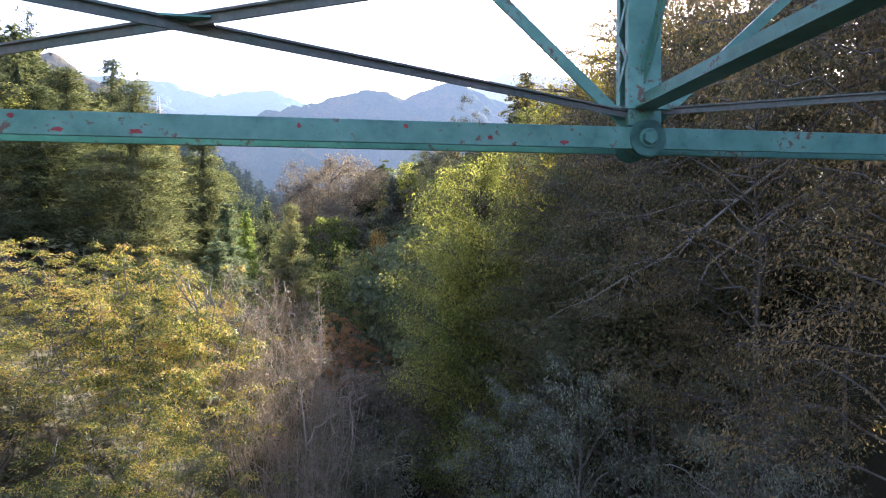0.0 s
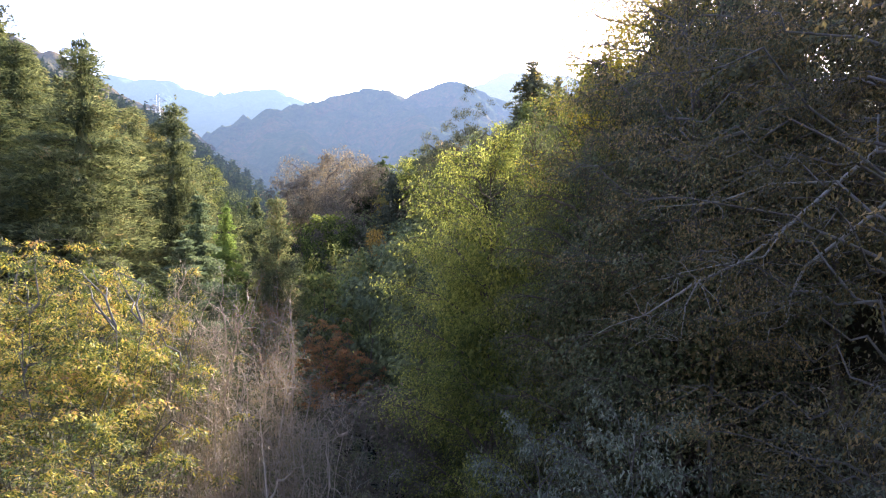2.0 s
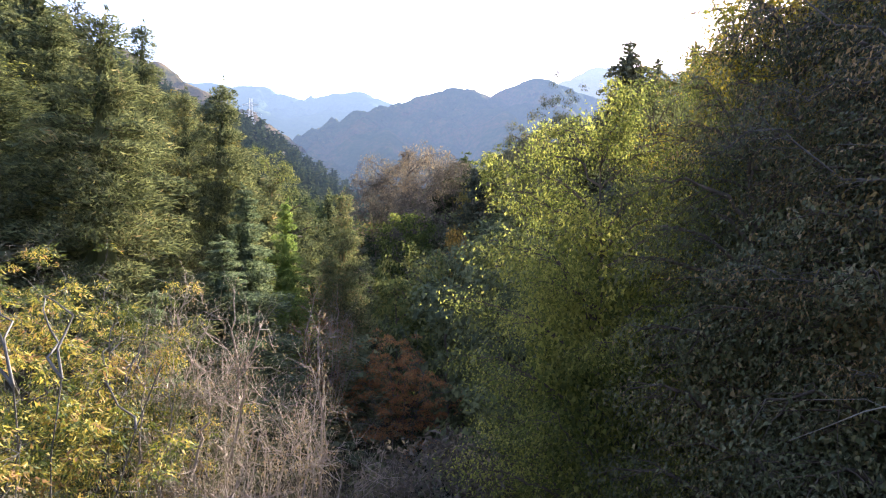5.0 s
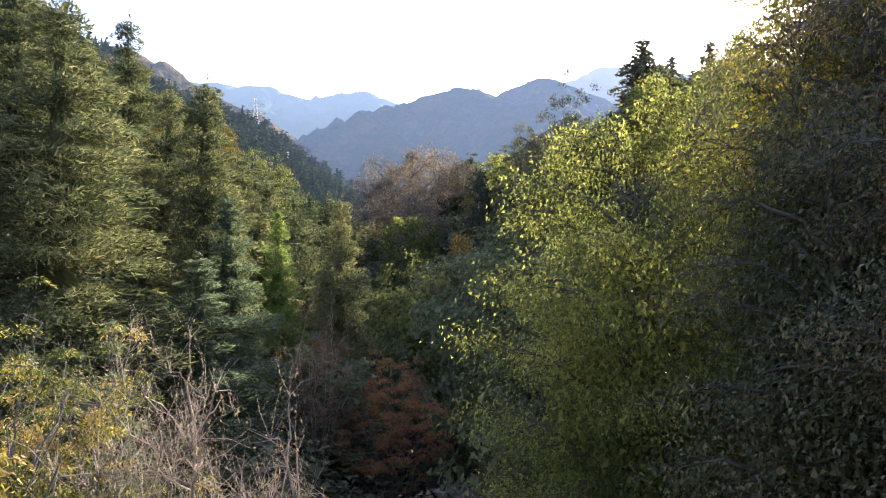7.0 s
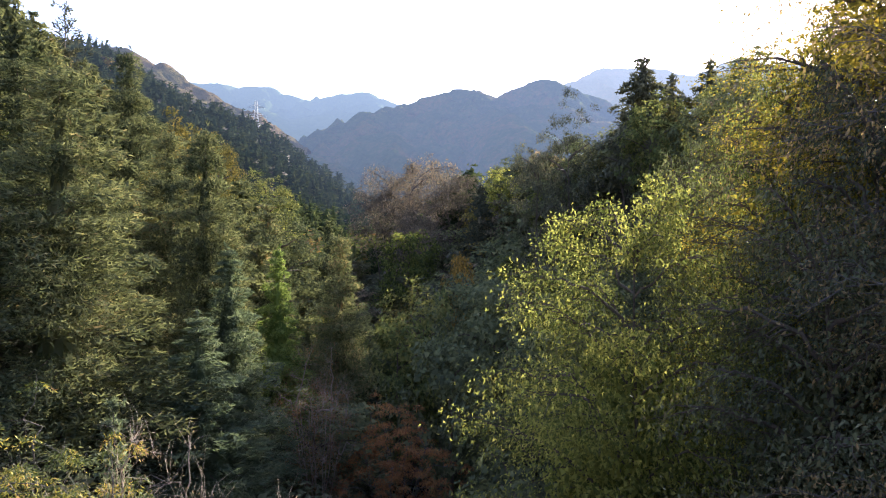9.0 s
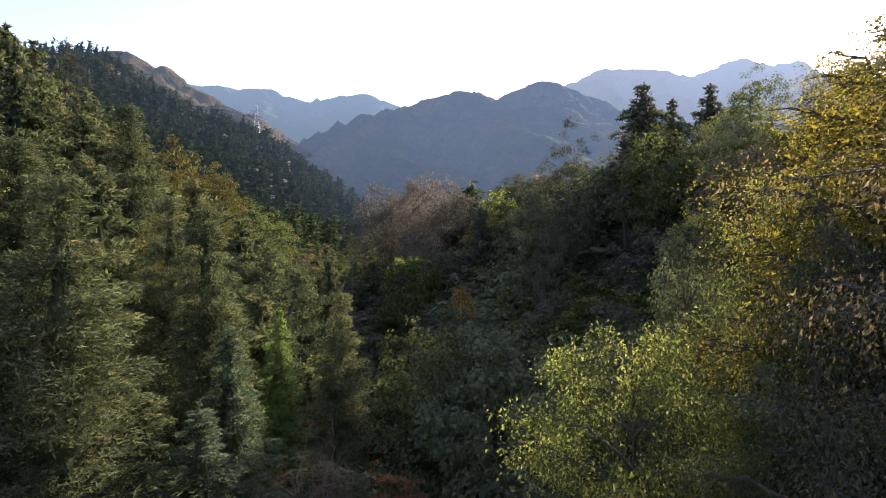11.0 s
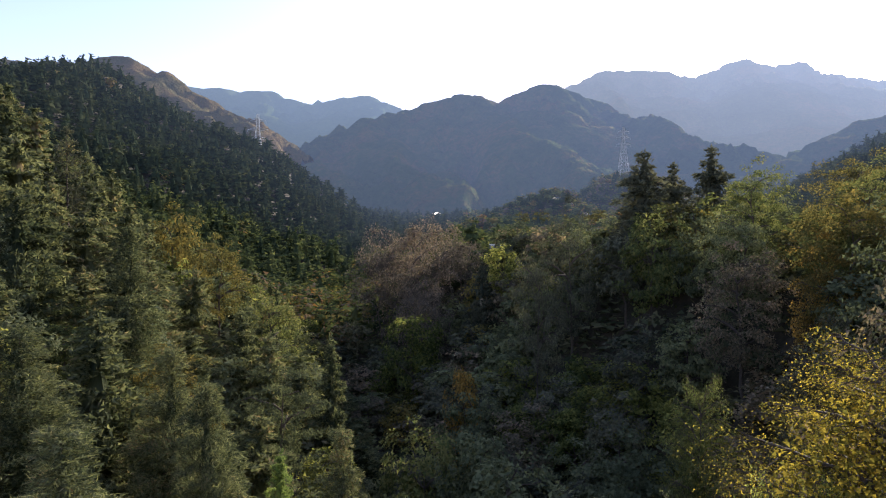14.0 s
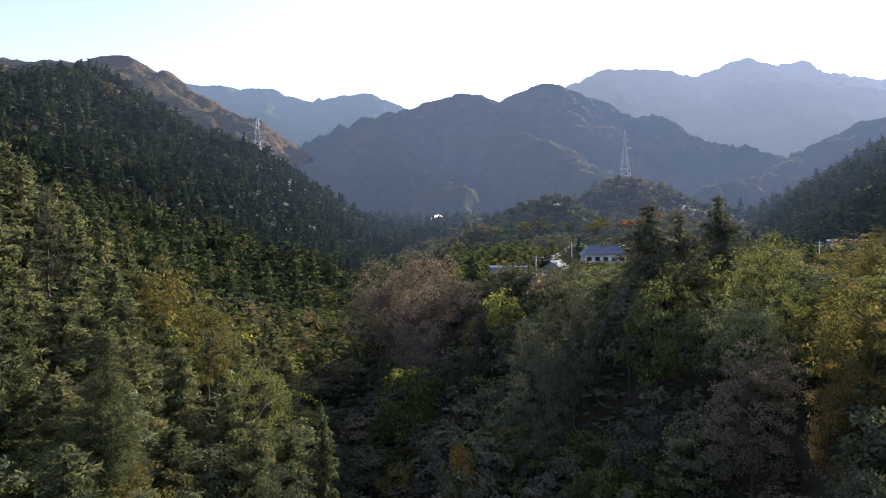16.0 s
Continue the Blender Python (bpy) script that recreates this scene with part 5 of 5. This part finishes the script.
mid = (node_at(0, 0) + node_at(0, 1)) / 2 + Vector((0, 0, TALL + 0.45))
bm = bmesh.new()
bar(bm, mid - U * PANEL * 4.2, mid + U * PANEL * 4.2, 0.28, 4.2)
soft(bm, 0.02)
part("deck", bm, bridge, "grey concrete road deck", M_DECK)
# bare primer where the paint has come off the near eyebars
rng = random.Random(3)
for x0, w, dz in ((-3.62, 0.10, 0.02), (-2.42, 0.13, -0.052), (-2.98, 0.09, -0.05), (-3.30, 0.06, 0.05), (0.98, 0.085, -0.055), (-1.2, 0.05, 0.03), (-0.35, 0.06, 0.05), (0.35, 0.05, -0.03)):
    c = PIN + U * (x0 - PIN.x) - V * 0.1905 + Vector((0, 0, dz))
    bm = bmesh.new()
    rim = []
    for i in range(14):
        t, k = i * math.tau / 14, rng.uniform(0.45, 1.1)
        rim.append(c + U * math.cos(t) * w * 0.5 * k + Vector((0, 0, math.sin(t) * 0.022 * k)))
    front = [bm.verts.new(q) for q in rim]
    back = [bm.verts.new(q + V * 0.004) for q in rim]
    bm.faces.new(front)
    for i in range(14):
        bm.faces.new((front[i - 1], front[i], back[i], back[i - 1]))
    part("flaked_patch", bm, bridge, "bare red primer", M_PRIMER)

# ---- pylons, houses, poles ----
M_ZINC = solid("galvanised steel", [(0.3, (0.34, 0.35, 0.36)), (0.7, (0.5, 0.51, 0.52))], 0.5, 0.55, 0.25)
M_TILE = solid("grey glazed roof tile", [(0.3, (0.10, 0.11, 0.13)), (0.7, (0.20, 0.21, 0.24))], 0.6, 0.6, spec=0.3)
M_TIN = solid("brown sheet roof", [(0.3, (0.14, 0.09, 0.08)), (0.7, (0.26, 0.19, 0.17))], 0.5, 0.5)
M_PLASTER = solid("white plaster", [(0.3, (0.55, 0.54, 0.51)), (0.7, (0.78, 0.77, 0.74))], 0.6, 0.85)
M_TIMBER = solid("dark timber boards", [(0.3, (0.08, 0.055, 0.04)), (0.7, (0.18, 0.13, 0.10))], 1.5, 0.8)
M_GLASS, nt, out = material("window glass")
p = nt.nodes.new("ShaderNodeBsdfPrincipled")
p.inputs["Base Color"].default_value, p.inputs["Roughness"].default_value = (0.03, 0.04, 0.05, 1), 0.05
nt.links.new(p.outputs[0], out.inputs[0])


def pylon(x, y, top, label):
    foot = gz(x, y) - 0.5
    h = top - foot
    ob = tagged(new("pylon"), label, "pylon")
    ob.matrix_basis = pose(x, y, foot, 0, 0, 12)

    def half(t):
        return h * (0.085 * (1 - t) ** 1.4 + 0.014)
    corners = ((-1, -1), (1, -1), (1, 1), (-1, 1))
    ts = [0, 0.14, 0.27, 0.39, 0.5, 0.6, 0.69, 0.77, 0.85, 0.92, 1.0]
    for cx, cy in corners:
        tb = Tubes()
        tb.add([(cx * half(t), cy * half(t), t * h) for t in ts], np.linspace(0.17, 0.11, len(ts)), 4)
        part("leg", tb.mesh("leg", M_ZINC), ob)
    for (ax, ay), (bx, by) in zip(corners, corners[1:] + corners[:1]):
        tb = Tubes()
        for i, (t0, t1) in enumerate(zip(ts[:-1], ts[1:])):
            p0, p1 = half(t0), half(t1)
            tb.add([(ax * p0, ay * p0, t0 * h), (bx * p1, by * p1, t1 * h)], [0.085, 0.085], 3)
            tb.add([(bx * p0, by * p0, t0 * h), (ax * p1, ay * p1, t1 * h)], [0.085, 0.085], 3)
            tb.add([(ax * p1, ay * p1, t1 * h), (bx * p1, by * p1, t1 * h)], [0.12, 0.12], 3)
        part("bracing", tb.mesh("bracing", M_ZINC), ob)
    for t in (0.66, 0.79, 0.91):
        for s in (-1, 1):
            tb = Tubes()
            w, ln = half(t), h * (0.14 if t < 0.9 else 0.11)
            for cy in (-1, 1):
                tb.add([(s * w, cy * w, t * h), (s * ln, 0, t * h + 0.4)], [0.15, 0.09], 3)
                tb.add([(s * w, cy * w, t * h + h * 0.035), (s * ln, 0, t * h + 0.4)], [0.15, 0.09], 3)
            tb.add([(s * ln, 0, t * h + 0.4), (s * ln, 0, t * h - 1.6)], [0.09, 0.09], 5)
            part("cross_arm", tb.mesh("cross_arm", M_ZINC), ob)
    return ob


pylon(69.5, 562.0, 124.0, "tall lattice steel pylon on a wooded knoll")
pylon(-230.0, 524.0, 136.0, "tall lattice steel pylon behind the wooded ridge")


def box(bm, x0, x1, y0, y1, z0, z1):
    m = Matrix.Translation(((x0 + x1) / 2, (y0 + y1) / 2, (z0 + z1) / 2)) @ Matrix.Diagonal((x1 - x0, y1 - y0, z1 - z0, 1))
    return bmesh.ops.create_cube(bm, size=1, matrix=m)


def house(x, y, turn, wide, deep, wall, rise, roof_mat, wall_mat, label, hip=0.0, floors=1, category="house"):
    ob = tagged(new("house"), label, category)
    ob.matrix_basis = pose(x, y, gz(x, y) - 0.2, 0, 0, turn)
    a, b, e = wide / 2, deep / 2, 0.7
    bm = bmesh.new()
    box(bm, -a, a, -b, b, 0, wall)
    part("wall", bm, ob, mat=wall_mat)
    bm = bmesh.new()
    rx = a + e - hip
    vs = [bm.verts.new(c) for c in ((-a - e, -b - e, wall - 0.25), (a + e, -b - e, wall - 0.25), (a + e, b + e, wall - 0.25), (-a - e, b + e, wall - 0.25), (-rx, 0, wall + rise), (rx, 0, wall + rise))]
    for f in ((0, 1, 5, 4), (2, 3, 4, 5), (1, 2, 5), (3, 0, 4), (3, 2, 1, 0)):
        bm.faces.new([vs[i] for i in f])
    roof = part("roof", bm, ob, mat=roof_mat)
    n = int(wide / 0.6)
    for i in range(n + 1):
        px = -a - e + 0.1 + i * (2 * a + 2 * e - 0.2) / n
        k = min(1.0, max(0.0, (a + e - abs(px)) / max(hip, 0.01))) if hip else 1.0
        bm = bmesh.new()
        bar(bm, (px, -b - e, wall - 0.2), (px, (-b - e) * (1 - k), wall - 0.2 + (rise + 0.25) * k), 0.08, 0.10)
        part("tile_row", bm, roof, mat=roof_mat)
    bm = bmesh.new()
    box(bm, -rx - 0.1, rx + 0.1, -0.22, 0.22, wall + rise - 0.1, wall + rise + 0.35)
    part("ridge_cap", bm, ob, "pale ridge tiles", M_PLASTER if hip == 0 else M_TILE)
    per = max(2, int(wide / 2.4))
    for fl in range(floors):
        for i in range(per):
            cx, z0 = -a + (i + 0.5) * wide / per, 0.9 + fl * 2.7
            bm = bmesh.new()
            for q in ((-0.75, -0.67, z0, z0 + 1.3), (0.67, 0.75, z0, z0 + 1.3), (-0.67, 0.67, z0, z0 + 0.08), (-0.67, 0.67, z0 + 1.22, z0 + 1.3), (-0.03, 0.03, z0 + 0.08, z0 + 1.22)):
                box(bm, cx + q[0], cx + q[1], -b - 0.06, -b + 0.02, q[2], q[3])
            w = part("window", bm, ob, mat=M_TIMBER)
            bm = bmesh.new()
            box(bm, cx - 0.67, cx + 0.67, -b - 0.025, -b - 0.01, z0 + 0.08, z0 + 1.22)
            part("pane", bm, w, mat=M_GLASS)
    if floors > 1:
        bm = bmesh.new()
        box(bm, -a - 0.2, a + 0.2, -b - 1.3, -b - 0.07, 2.55, 2.7)
        for i in range(int(wide / 0.5) + 1):
            box(bm, -a - 0.15 + i * 0.5, -a - 0.10 + i * 0.5, -b - 1.28, -b - 1.22, 2.7, 3.6)
        box(bm, -a - 0.2, a + 0.2, -b - 1.3, -b - 1.2, 3.6, 3.68)
        part("balcony", bm, ob, mat=M_PLASTER)
    return ob


house(20.2, 231, 8, 13, 8, 3.2, 2.6, M_TILE, M_PLASTER, "large house with a grey tiled hipped roof and white walls", 2.6)
house(-8.0, 181, 4, 8, 6, 2.8, 1.6, M_TILE, M_TIMBER, "low house with a grey tiled roof and dark timber walls")
house(4.5, 200, 70, 7, 6, 2.8, 2.0, M_TILE, M_PLASTER, "small house with a grey gable and pale walls")
house(76, 190, -12, 8, 7, 3.4, 2.4, M_TIN, M_PLASTER, "house with a brown sheet roof beside the woods")
house(90, 184, -12, 8, 7, 5.6, 1.8, M_TILE, M_PLASTER, "two-storey house with a balcony and grey roof", 1.5, 2)
house(-53, 415, 10, 12, 8, 3.0, 2.5, M_TILE, M_TIMBER, "far farmhouse with a grey roof on the valley floor", 2.0)
house(-32, 430, -5, 10, 7, 3.0, 2.3, M_TIN, M_TIMBER, "far farmhouse with a brown roof on the valley floor")


def utility_pole(x, y, top):
    g = gz(x, y)
    ob = tagged(new("utility_pole"), "grey concrete utility pole with cross arms", "utility pole", "village poles")
    ob.matrix_basis = pose(x, y, g - 0.3)
    tb = Tubes()
    tb.add([(0, 0, 0), (0, 0, top - g + 0.3)], [0.17, 0.11], 8)
    part("pole", tb.mesh("pole", M_PLASTER), ob)
    for dz in (0.4, 1.1):
        bm = bmesh.new()
        box(bm, -0.9, 0.9, -0.05, 0.05, top - g + 0.3 - dz - 0.05, top - g + 0.3 - dz + 0.05)
        part("cross_arm", bm, ob, mat=M_ZINC)
    return Vector((x, y, top))


poles = [utility_pole(x, y, z) for x, y, z in ((-1.0, 176, 29.5), (9.5, 214, 33.0), (32, 238, 34.0), (62, 172, 33.0), (95, 172, 32.0))]
for a, b in ((poles[0], poles[1]), (poles[1], poles[2]), (poles[3], poles[4])):
    for dz in (0.3, 1.0):
        tb = Tubes()
        tb.add([(a.x + (b.x - a.x) * t, a.y + (b.y - a.y) * t, a.z - dz + (b.z - a.z) * t - 1.6 * 4 * t * (1 - t)) for t in np.linspace(0, 1, 12)], np.full(12, 0.02), 3)
        tagged(new("overhead_cable", tb.mesh("overhead_cable", M_ZINC)), "sagging overhead cable catching the sun", "cable", "village cables")
